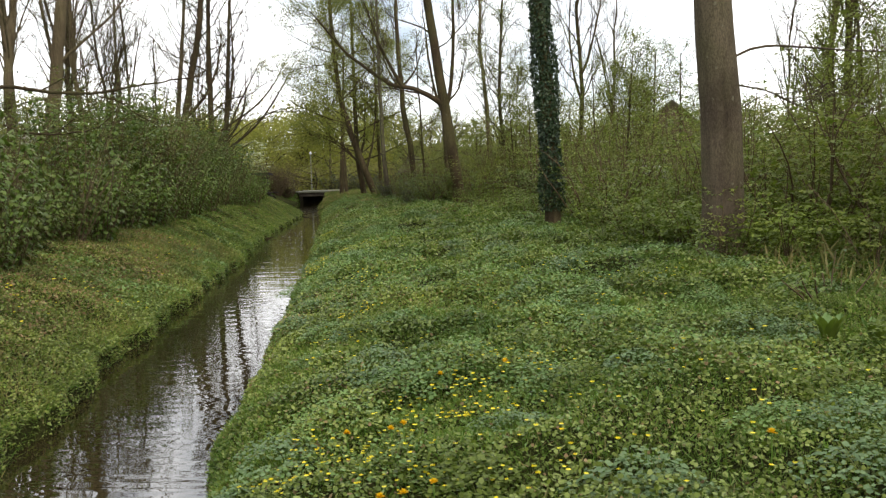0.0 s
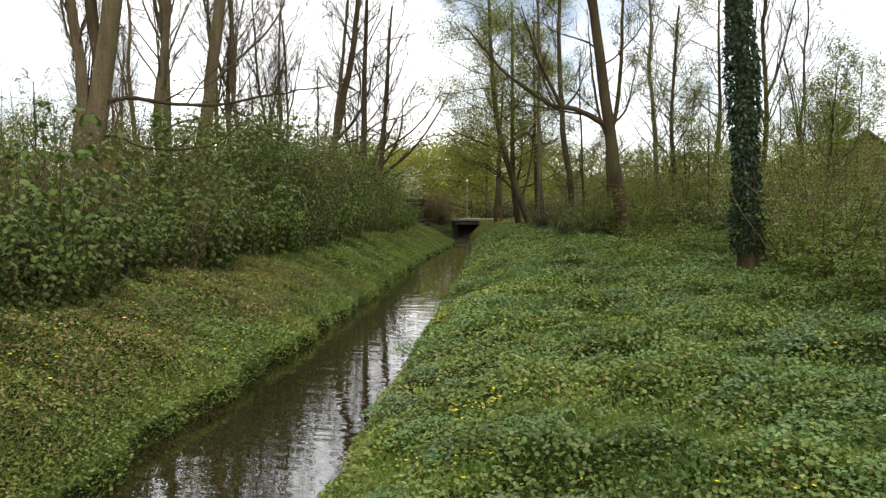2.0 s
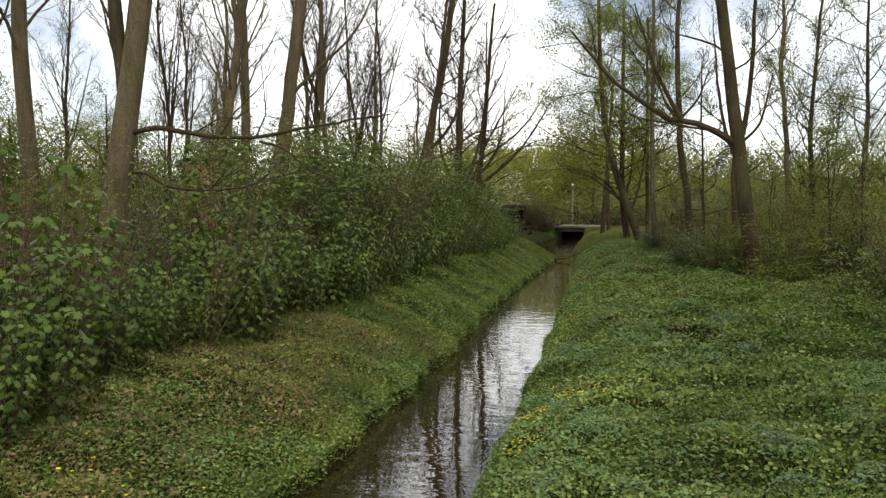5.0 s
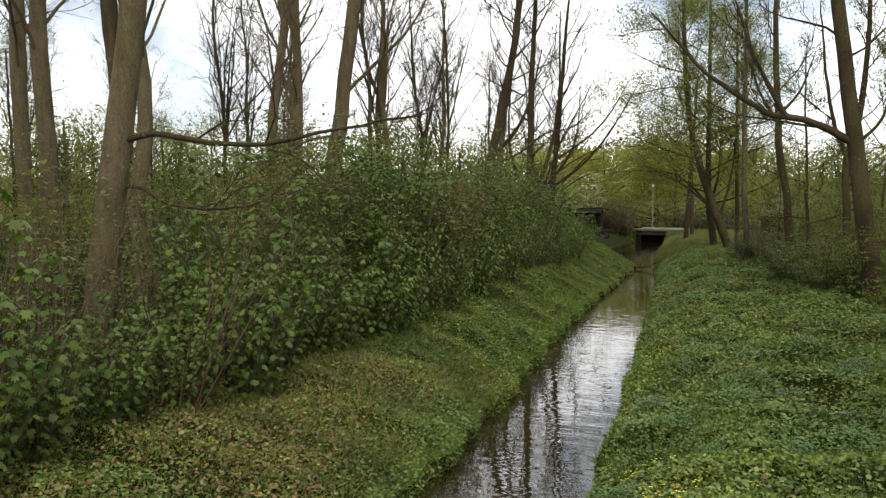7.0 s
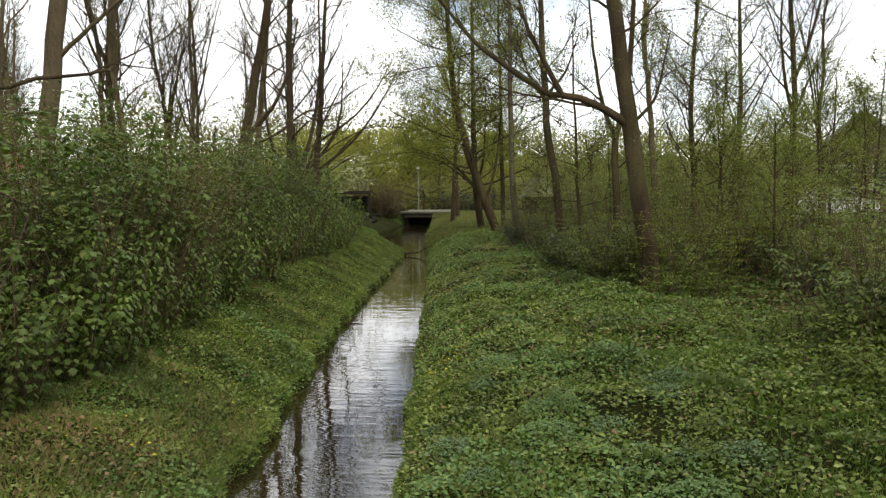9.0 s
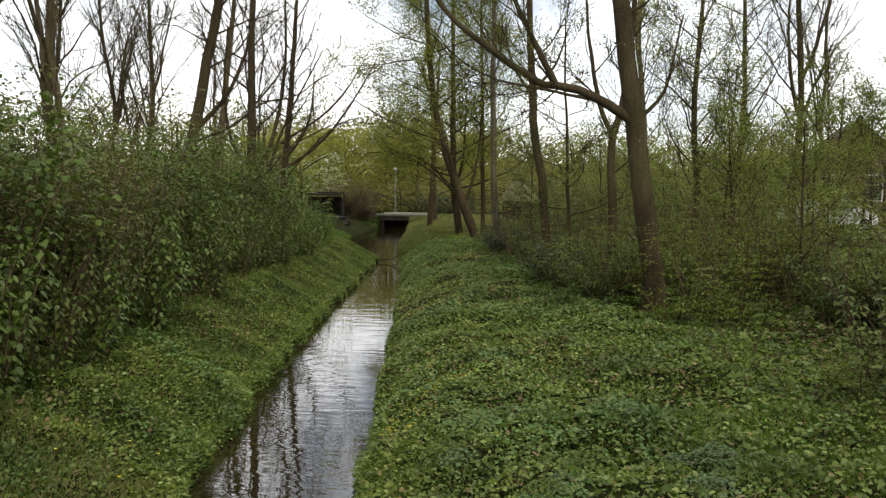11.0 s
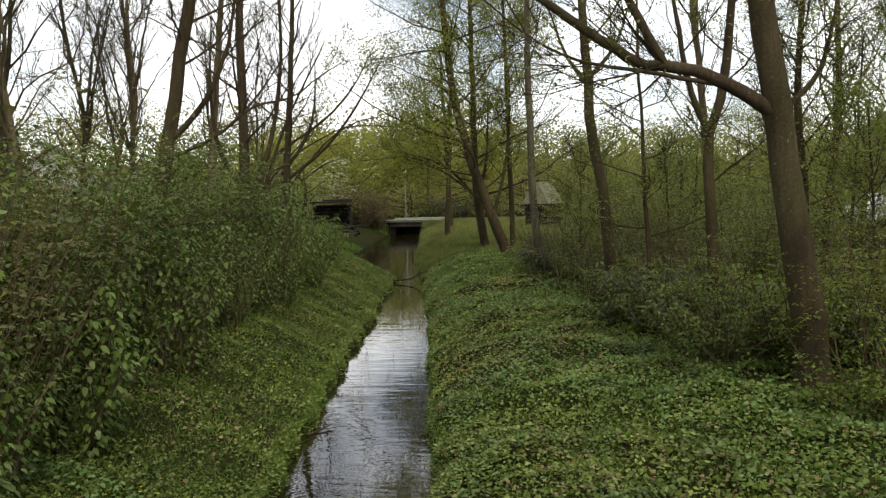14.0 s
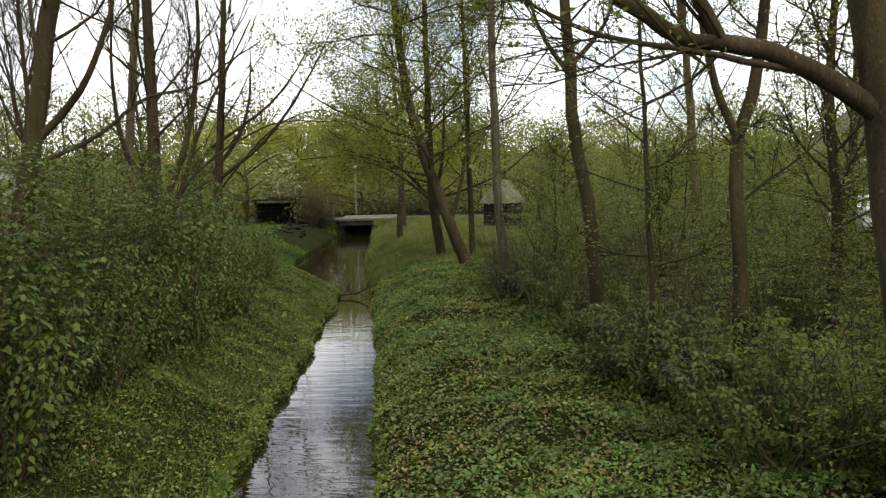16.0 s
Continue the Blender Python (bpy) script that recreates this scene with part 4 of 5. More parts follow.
low_part = [y for y in np.arange(4.0, 18, 0.46)]
high_part = [y for y in np.arange(18, 43.8, 0.52)]
jit = lambda s: sr.uniform(-s, s)
set_out([shrub("edge%d" % i, "dense low shrub with broad dark green leaves", "bank shrubs") for i in range(3)],
        [(front_l(y) - 0.38 + jit(0.28), y + jit(0.2)) for y in low_part] + [(front_l(y) - 0.95 + jit(0.25), y + jit(0.2)) for y in low_part if not 11.3 < y < 13.2], 0.7, 1.15, lambda y: np.interp(y, [8, 10, 16, 18], [1.0, 0.86, 0.86, 1.0]) * uneven(y, 0.7, 1.25))
set_out([shrub("bank%d" % i, "low leafy green shrub at the foot of the bank thicket", "bank shrubs") for i in (4, 1, 3)], [(front_l(y) - 0.42 + jit(0.42), y + jit(0.3)) for y in high_part], 0.65, 1.15)
set_out([shrub("bank%d" % i, "tall dense shrub with broad dark green leaves", "bank shrubs") for i in (0, 2, 1)], [(front_l(y) - 0.95 + jit(0.3), y + jit(0.25)) for y in high_part], 0.75, 1.25, lambda y: np.interp(y, [25, 26.5, 30, 31.5, 36, 43], [1.0, 0.58, 0.58, 1.0, 1.0, 0.72]) * uneven(y, 0.7, 1.3))
undergrowth("bank_thicket", 400, [(front_l(y) - (2.4 if y < 17 else 1.5) + sr.uniform(-0.3, 0.3) - r * 0.7, y) for y in np.arange(-7, 40, 0.95) for r in (0, 1) if not (25.5 < y < 31 or 8.0 < y < 15.2)], ["bank2", "tall1", "tall0", "tall2"], "dense green thicket behind the bank shrubs", 0.6, 1.25)
undergrowth("bank_tall_shrubs", 409, [(front_l(y) - 0.6 - 1.3 * sr.random(), y) for y in sr.uniform(14.5, 32, 36)], ["bank2", "tall4", "tall2"], "tall leafy shrubs rising from the bank hedge", 1.0, 1.35)
undergrowth("bank_saplings", 403, [(front_l(y) - sr.uniform(0.5, 2.4) - (1.2 if 27 < y < 31 else 0), y) for y in np.arange(18, 36.5, 0.25)], ["tall2", "tall0", "tall4", "tall1"], "tall leafy saplings above the bank shrubs", 0.7, 1.3)
spots = []
for i in range(230):
    y = sr.uniform(5, 68)
    spots.append((front_l(min(y, 46)) - (2.6 if y < 35 else 4.4 if y < 46 else 8.0 if y < 57 else 11.5) - sr.uniform(0, 1) ** 1.4 * 15, y))
spots = [(x, y) for x, y in spots if not (y > 21 and abs(x + 0.7 + (y - 7) * 0.732) < 1.5) and not (8 < y < 15.5 and x > -9.6)]
undergrowth("west_undergrowth", 401, spots, ["tall0", "tall1", "tall2", "tall4", "tall1"], "tall thin leafing undergrowth of the woodland", 0.75, 1.15)
spots = []
for i in range(60):
    y = sr.uniform(5.5, 46)
    spots.append((front_r(y) + 0.5 + (1.6 if y > 22 else 0.0) + sr.uniform(0, 1) * 1.6, y))
spots = [p for p in spots if open_floor(*p)]
set_out([shrub("wispy%d" % i, "wispy woodland shrub in fresh light green leaf", "woodland shrubs") for i in range(5)], spots, 0.6, 1.0)
spots = []
for i in range(240):
    y = sr.uniform(-6, 68)
    spots.append((front_r(y) + 1.2 + sr.uniform(0, 1) ** 1.4 * 15, y))
spots = [(x, y) for x, y in spots if open_floor(x, y) and (abs(x - 8.6 + 0.42 * (46 - y)) > 0.3 or not 38 < y < 50)]
undergrowth("east_undergrowth", 402, spots, ["wispy0", "wispy1", "wispy2", "wispy3", "wispy4", "wispy1"], "light leafing undergrowth of the woodland", 0.75, 1.15)
shrub_form("stems", 290, 1.9, 0.9, 15, 14, 0.045, KITE, LEAF_OLIVE, 0.02)
undergrowth("bare_stems", 407, [p for p in [(front_r(y) + 0.2 + 3.4 * sr.random(), y) for y in sr.uniform(13, 42, 110)] if open_floor(*p)], ["stems"], "tangle of bare brown stems in the undergrowth", 0.6, 1.3)
undergrowth("bank_stems", 408, [(front_l(y) - 0.2 - 2.2 * sr.random(), y) for y in sr.uniform(11, 38, 110)], ["stems"], "bare brown stems among the bank shrubs", 0.9, 1.5)
undergrowth("tall_herbs", 404, [(front_r(y) - 0.9 + 4.6 * sr.random(), y) for y in sr.uniform(7, 21, 260)], ["nettle0", "nettle1", "nettle2", "nettle0"], "tall bright green herbs along the woodland edge", 0.45, 1.1)
spots = []
for i in range(64):
    y = sr.uniform(19, 44)
    spots.append((front_r(y) + 0.2 + sr.uniform(0, 1) * 1.0, y))
spots = [p for p in spots if open_floor(*p)]
thicket_kinds = [shrub("thicket%d" % i, "low dark green bramble and evergreen thicket", "thicket shrubs") for i in range(4)]
set_out(thicket_kinds, spots, 0.6, 1.15)
dark_shrub = thicket_kinds[0]
spots = [(front_r(y) + 0.9 + sr.uniform(0, 1) * 4.0, y) for y in sr.uniform(18, 47, 150)] + [(front_r(y) + sr.uniform(-0.2, 1.4), y) for y in sr.uniform(26.4, 31, 34)]
spots = [p for p in spots if open_floor(*p)]
undergrowth("east_thicket", 406, spots, ["thicket0", "thicket1", "thicket2", "thicket3"], "dark bramble thicket on the woodland floor", 0.7, 1.2)
spots = []
for i in range(120):
    y = sr.uniform(5, 40)
    spots.append((front_r(y) - 0.5 + sr.uniform(-0.5, 1.2), y))
set_out([shrub("herb%d" % i, "clump of leafy green herbs", "herb clumps", "herb_clump") for i in range(3)], spots, 0.5, 1.1)


def mound(seed, radius, height, count, size, mat):
    """A low dome of small leaves on thin green stalks."""
    rng = np.random.default_rng(seed)
    root = tagged(new("herb_clump"), "low mound of small green leaves", "plant", "leaf mounds")
    a = rng.uniform(0, 2 * np.pi, count)
    f = np.sqrt(rng.random(count))
    r = radius * f * (1 + 0.18 * np.sin(3 * a + seed) + 0.1 * np.sin(5 * a))
    z = height * (1 - f ** 2.2) * rng.uniform(0.55, 1.1, count) + 0.01
    q = np.stack([r * np.cos(a), r * np.sin(a), z], -1)
    out_way = np.stack([np.cos(a), np.sin(a), np.full(count, -0.1)], -1)
    tip = out_way * 0.7 + rng.standard_normal((count, 3)) * np.array([0.7, 0.7, 0.25])
    up = np.stack([0.5 * f * np.cos(a), 0.5 * f * np.sin(a), np.ones(count)], -1) + 0.25 * rng.standard_normal((count, 3))
    w = Wood()
    for k in range(0, count, 14):
        w.tube([(0.3 * q[k][0], 0.3 * q[k][1], -0.02), tuple(q[k])], (0.0022, 0.0015), 3)
    tagged(child("stalk", w.mesh("stalk", GRASS), root), kind="stuff")
    tagged(child("foliage", leaf_mesh("foliage", q, tip, up, size * rng.uniform(0.6, 1.3, count), ROUND, mat), root), kind="stuff")
    return root


spots = []
for i in range(180):
    y = 2.7 + 17 * sr.random() ** 1.4
    spots.append((float(edge_r(np.array([y]))[0]) + 0.25 + sr.random() * min(4.8, front_r(y) + 1.4), y))
set_out([mound(270 + i, r, h, c, s, m) for i, (r, h, c, s, m) in enumerate(((0.22, 0.12, 560, 0.018, LEAF_MOUND), (0.16, 0.09, 360, 0.017, LEAF_MOUND), (0.27, 0.14, 720, 0.019, LEAF_PALE), (0.19, 0.15, 420, 0.019, LEAF_BUSH2)))], spots, 0.6, 1.3)
shrub_form("brown", 280, 2.7, 1.2, 60, 34, 0.07, KITE, LEAF_BROWN, 0.05)
set_out([shrub("brown", "brown twiggy shrub not yet in leaf", "brown shrubs")], [(-15.6, 73.2), (-14.9, 73.6), (-16.3, 72.6), (-15.2, 72.2), (-16.9, 73.8), (-15.9, 74.0), (-14.6, 74.2), (-17.4, 73.0)], 0.9, 1.3)
shrub_form("bright", 260, 1.25, 0.8, 14, 70, 0.06, KITE, LEAF_BUSH2, 0.02)
set_out([shrub("bright", "light green leafy bush around a tree foot", "bright bushes")], [(0.35, 24.9), (0.9, 25.3), (0.75, 24.5), (-0.5, 28.6), (-3.1, 39.6), (-3.3, 41.0), (1.3, 24.6)], 0.7, 0.95)
shrub_form("feather", 264, 1.9, 1.6, 12, 130, 0.044, KITE, LEAF_FEATHER, 0.4, 0.15)
set_out([shrub("feather", "feathery yellow-green shrub with level sprays", "bright bushes")], [(-0.6, 26.9), (0.15, 27.1), (0.80, 25.75), (1.7, 25.8)], 0.85, 1.1)
shrub_form("fresh", 262, 1.25, 0.8, 15, 96, 0.042, KITE, LEAF_FRESH, 0.02)
set_out([shrub("fresh", "broad bright green leafy shrub at the woodland edge", "bright bushes")], [(5.0, 10.6), (5.7, 9.5), (5.5, 12.2), (6.5, 10.8), (4.3, 12.6), (6.6, 13.4), (4.9, 8.6), (2.6, 14.4), (3.4, 15.8), (5.2, 14.6), (4.2, 9.6)], 1.2, 1.9)
# dark shrubs beyond the road
for x, y, k in ((-11.9, 83.0, 2.4), (-10.9, 83.6, 2.0), (-9.9, 83.2, 2.6), (-8.7, 83.8, 2.2), (-7.4, 83.2, 2.5)):
    put(dark_shrub, x, y, 40 * x, k)
# white-flowering shrub by the water
shrub_form("blossom", 250, 3.4, 1.3, 14, 90, 0.085, KITE, BLOSSOM, 0.2)
blossom = shrub("blossom", "flowering shrub covered in white spring blossom", "blossom shrubs", "blossom_shrub")
blossom.location = (-17.6, 72.5, land1(-17.6, 72.5))
blossom.scale = (1.5, 1.5, 1.6)
put(blossom, -19.8, 72.0, 130, 1.7)

# ---------------------------------------------------------------- low plants


def patch(x, y, k):
    return 1.1 * value_noise(x + 0.35 * y, y, 1.7 / k, 5 * k) + 0.6 * value_noise(x, y - 0.4 * x, 0.75 / k, 9 * k)


def front_r_all(y):
    return np.array([front_r(a) for a in y])


def carpet(name, seed, zones, size, shape, mat, label, tall=0.10, keep=None, flat=0.5, upright=0.0, category="plants", side="r", clump=0.0):
    """Low plants over zones (from y, to y, width, count), finer where the path passes close."""
    rng = np.random.default_rng(seed)
    xs, ys = [], []
    for y0, y1, width, count in zones:
        y = rng.uniform(y0, y1, count)
        d = 0.02 + width * rng.random(count) ** 1.1 * rng.uniform(0.8, 1.25, count)
        xs.append(edge_r(y) + d if side == "r" else edge_l(y) - d)
        ys.append(y)
    x, y = np.concatenate(xs), np.concatenate(ys)
    if keep is not None:
        m = keep(x, y, rng.random(len(x)))
        x, y = x[m], y[m]
    n = len(x)
    mound = np.clip(patch(x, y, 2.3) + 0.4 * patch(x, y, 5.1), 0, 1.5)
    lift = tall * rng.random(n) * np.clip(0.6 + 0.5 * patch(x, y, 1.3), 0.2, 1.4) + clump * mound * (0.5 + 0.5 * rng.random(n))
    p = np.stack([x, y, land(x, y) + 0.005 + lift], -1)
    tip = rng.standard_normal((n, 3)) * np.array([1, 1, 0.35]) + np.array([0, 0, upright])
    up = rng.standard_normal((n, 3)) * flat * 1.3 + np.array([0, 0, 1.0])
    if upright > 1:
        up = rng.standard_normal((n, 3))
        p[:, 2] -= lift * 0.8
    grown = np.interp(y, [3, 8, 18, 45, 75], [0.52, 0.78, 1.22, 1.40, 1.9])
    me = leaf_mesh(name, p, tip, up, size * grown * rng.uniform(0.55, 1.3, n), shape, mat)
    return tagged(child(name, me), label, category, "", "stuff")


carpet("ground_leaves", 300, [(-9, 2.2, 5.0, 26000), (2.2, 8, 5.5, 80000), (8, 15, 6.2, 42000)], 0.038, ROUND, LEAF_GROUND, "carpet of low green round leaves", 0.05, clump=0.11)
carpet("ground_plants", 304, [(15, 26, 6.2, 62000), (26, 47, 6.0, 60000)], 0.044, KITE, LEAF_GROUND, "carpet of low green plants", 0.06, lambda x, y, r: r < np.interp(x - edge_r(y), [1.6, 3.2], [1.0, 0.45]), clump=0.12)
carpet("shade_leaves", 321, [(6, 20, 6.6, 26000), (20, 36, 6.0, 34000)], 0.05, OVATE, LEAF_BUSH, "darker green leaves towards the woodland edge", 0.10, lambda x, y, r: r < np.interp(x - edge_r(y), [1.5, 3.4], [0.0, 0.9]), clump=0.14)
carpet("pale_ground_leaves", 301, [(2.2, 8, 5.5, 46000), (8, 20, 6.2, 62000), (20, 47, 6.0, 62000)], 0.042, KITE, LEAF_PALE, "patches of pale green leaves", 0.06,
       lambda x, y, r: patch(x, y, 0.9) + r * 0.6 + 0.55 * ((x - edge_r(y) < 2.0) & (x - edge_r(y) > 0.25) & (y > 9)) > 0.62, clump=0.16)
carpet("short_grass", 302, [(-9, 2.2, 5.5, 30000), (2.2, 8, 5.5, 130000), (8, 20, 6.2, 70000), (20, 47, 6.0, 30000)], 0.085, BLADE, GRASS, "short spring grass between the leaves", 0.0, lambda x, y, r: patch(x, y, 0.6) + r > 0.0, 0.5, 1.3, "grass", clump=0.04)
carpet("dry_grass", 305, [(2.2, 8, 5.5, 26000), (8, 20, 6.2, 14000)], 0.09, BLADE, GRASS_DRY, "dry yellowish grass between the green leaves", 0.0, lambda x, y, r: patch(x, y, 1.1) + r < 0.55, 0.5, 0.8, "grass", clump=0.04)
carpet("fallen_leaves", 303, [(2.2, 10, 6, 10000), (10, 20, 6.0, 3000), (20, 47, 5.5, 22000)], 0.036, ROUND, LITTER, "dry brown leaf litter", 0.04, lambda x, y, r: patch(x, y, 0.8) - r < -0.15, clump=0.09)
carpet("bank_leaves", 310, [(-9, 3.5, 2.4, 14000), (3.5, 12, 2.4, 42000), (12, 24, 2.4, 34000), (24, 47, 2.4, 24000)], 0.042, KITE, LEAF_GROUND, "low green leaves on the creek bank", 0.05, side="l", clump=0.04)
carpet("bank_pale_leaves", 320, [(5, 23, 2.2, 30000)], 0.044, KITE, LEAF_PALE, "patches of pale green leaves on the creek bank", 0.06, lambda x, y, r: patch(x, y, 0.8) + 0.5 * r > 0.5, side="l", clump=0.08)
carpet("bank_grass", 311, [(3.5, 12, 2.4, 24000), (12, 24, 2.4, 26000), (24, 47, 2.4, 30000)], 0.075, BLADE, GRASS, "short grass on the creek bank", 0.0, None, 0.5, 1.3, "grass", "l")
carpet("bank_dry_grass", 316, [(-9, 3.5, 2.4, 14000), (3.5, 19, 2.4, 46000), (19, 47, 2.4, 12000)], 0.09, BLADE, GRASS_DRY, "dry tufted grass on the creek bank", 0.0, lambda x, y, r: r > 0.25 + 0.4 * patch(x, y, 0.8), 0.5, 1.3, "grass", "l")
carpet("bank_litter", 312, [(4, 8, 2.4, 3000), (8, 17, 2.4, 15000), (17, 47, 2.4, 3500)], 0.04, ROUND, LITTER, "dry leaf litter on the creek bank", 0.05, lambda x, y, r: (patch(x, y, 0.7) - r < 0.25) & (x < edge_l(y) - 0.55), side="l")
carpet("edge_grass", 307, [(-1, 12, 0.16, 9000), (12, 30, 0.16, 9000)], 0.085, BLADE, GRASS, "grass hanging over the creek edge", 0.0, None, 0.5, 0.25, "grass", "l", 0.03)
carpet("edge_leaves", 308, [(-1, 12, 0.2, 7000), (12, 44, 0.2, 11000)], 0.045, KITE, LEAF_GROUND, "green leaves hanging over the creek edge", 0.07, side="l")
carpet("right_edge_grass", 309, [(0, 12, 0.16, 7000), (12, 44, 0.16, 12000)], 0.08, BLADE, GRASS, "grass hanging over the water", 0.0, None, 0.5, 0.25, "grass", "r", 0.03)
carpet("woodland_floor", 317, [(4, 70, 22, 34000)], 0.09, KITE, LEAF_BUSH, "sparse low plants on the woodland floor", 0.15, lambda x, y, r: x > front_r_all(y))
carpet("woodland_litter", 318, [(4, 70, 22, 16000)], 0.09, KITE, LITTER, "dry leaves on the woodland floor", 0.03, lambda x, y, r: x > front_r_all(y))
carpet("tree_litter", 322, [(20.2, 26.6, 8.0, 16000)], 0.05, KITE, LITTER, "brown leaf litter round the leaning tree", 0.03, lambda x, y, r: (x > front_r_all(y) - 0.1 + 0.3 * patch(x, y, 1.2)) & (r < 0.8))
carpet("west_floor", 319, [(4, 70, 20, 26000)], 0.09, KITE, LEAF_BUSH, "sparse low plants under the western trees", 0.15, lambda x, y, r: x < edge_l(y) - 2.2, side="l")
carpet("far_green", 306, [(46, 76, 6.5, 75000)], 0.13, BLADE, GRASS, "green grass on the far bank", 0.0, None, 0.5, 1.2, "grass")
carpet("far_grass", 313, [(46, 76, 6.5, 70000)], 0.15, BLADE, GRASS_DRY, "rough grass on the far bank", 0.0, None, 0.5, 1.2, "grass")
carpet("far_leaves", 314, [(46, 76, 6.0, 20000)], 0.06, KITE, LEAF_OLIVE, "low green plants on the far bank", 0.12)
carpet("far_bank_grass", 315, [(46, 76, 4.5, 26000)], 0.12, BLADE, GRASS, "rough grass beside the widened creek", 0.0, lambda x, y, r: (y < 60) | (y > 73) | (edge_l(y) - x > 2.6), 0.5, 1.2, "grass", "l")


def flowers(name, seed, spots, size, mat, label, height=0.13):
    """Small five-petalled flowers in groups: (x, y, radius, count)."""
    rng = np.random.default_rng(seed)
    xs, ys = [], []
    for x, y, r, c in spots:
        a, q = rng.uniform(0, 2 * np.pi, c), r * np.sqrt(rng.random(c))
        xs.append(x + q * np.cos(a))
        ys.append(y + 1.6 * q * np.sin(a))
    x, y = np.concatenate(xs), np.concatenate(ys)
    n = len(x)
    p = np.stack([x, y, land(x, y) + height * rng.uniform(0.75, 1.15, n)], -1)
    tilt = 0.8 * rng.standard_normal((n, 3)) + np.array([0, 0, 1.0])
    reps = 6
    a = np.tile(np.arange(reps) * 2 * np.pi / reps, n) + np.repeat(rng.uniform(0, 6, n), reps)
    tip = np.stack([np.cos(a), np.sin(a), np.full(n * reps, 0.35)], -1)
    me = leaf_mesh(name, np.repeat(p, reps, 0), tip, np.repeat(tilt, reps, 0), np.repeat(size * rng.uniform(0.7, 1.2, n), reps), KITE, mat)
    return tagged(child(name, me), label, "flowers", "", "stuff")


flowers("yellow_flowers", 320, [(-0.95, 3.25, 0.22, 60), (-0.65, 3.35, 0.3, 40), (-0.75, 3.85, 0.15, 8), (0.05, 3.5, 0.5, 50), (-0.05, 4.1, 0.35, 34), (0.3, 4.5, 0.35, 30), (0.1, 4.9, 0.3, 14), (0.35, 3.0, 0.3, 12), (-0.5, 3.1, 0.45, 60), (-0.2, 3.6, 0.4, 36), (0.6, 3.4, 0.6, 14), (0.7, 5.2, 0.7, 10), (-0.6, 5.4, 0.4, 10), (-0.9, 6.4, 0.3, 14), (0.3, 8.5, 1.0, 12),
                                (-0.87, 7.3, 0.2, 30), (0.35, 6.1, 0.25, 8), (1.84, 7.3, 0.3, 26), (1.7, 6.95, 0.4, 20), (0.95, 6.3, 0.3, 12), (1.25, 7.8, 0.4, 16), (1.43, 3.85, 0.5, 10), (1.7, 4.2, 0.4, 8), (1.15, 3.0, 0.3, 6),
                                (-2.2, 13.0, 0.2, 70), (-2.05, 12.2, 0.2, 50), (-1.85, 14.0, 0.3, 50), (-1.2, 9.9, 0.2, 20), (-0.9, 9.4, 0.4, 20), (-2.15, 14.5, 0.3, 60), (-2.6, 22.0, 0.35, 40),
                                (-2.9, 21.1, 0.35, 90), (-3.1, 20.4, 0.25, 40), (-1.6, 13.6, 0.4, 30), (0.2, 6.5, 1.5, 25), (-0.3, 11.5, 1.5, 26)], 0.0118, PETAL, "small bright yellow celandine flowers")
flowers("bank_flowers", 321, [(-4.34, 10.1, 0.3, 8), (-4.84, 9.95, 0.3, 8), (-4.75, 12.2, 0.4, 8), (-4.8, 8.8, 0.4, 10), (-4.1, 9.95, 0.3, 6), (-4.6, 8.0, 0.5, 10), (-5.2, 14.0, 0.6, 10), (-5.6, 16.5, 0.5, 8), (-5.6, 19.0, 0.5, 10), (-6.2, 23.0, 0.5, 8), (-7.0, 29, 0.5, 6)], 0.018, PETAL, "scattered yellow flowers on the creek bank")


def dandelion(x, y, h=0.15):
    root = new("dandelion")
    z = land1(x, y)
    root.location = (x, y, z)
    tagged(root, "golden yellow dandelion on a thin green stem", "flower", "dandelions")
    w = Wood()
    w.tube([(0, 0, -0.02), (0.004, 0.003, h * 0.5), (0, 0, h)], (0.003, 0.003, 0.0025), 5)
    child("stem", w.mesh("stem", GRASS), root)
    rng = np.random.default_rng(int(abs(x * 1000 + y * 77)))
    n = 46
    a = rng.uniform(0, 2 * np.pi, n)
    e = rng.uniform(0.1, 1.4, n)
    tip = np.stack([np.cos(a) * np.cos(e), np.sin(a) * np.cos(e), np.sin(e)], -1)
    pp = np.tile(np.array([0, 0, h]), (n, 1))
    child("flower_head", leaf_mesh("flower_head", pp, tip, np.tile(np.array([0.1, 0.2, 1.0]), (n, 1)), 0.022 * rng.uniform(0.8, 1.1, n), KITE, PETAL_GOLD), root, "golden yellow petals")


for x, y in ((-0.33, 3.66), (-0.27, 3.63), (-0.32, 2.94), (-0.56, 3.84), (-0.11, 4.46), (-0.23, 2.91), (-0.12, 2.94), (0.25, 4.43), (1.14, 2.96)):
    dandelion(x, y)


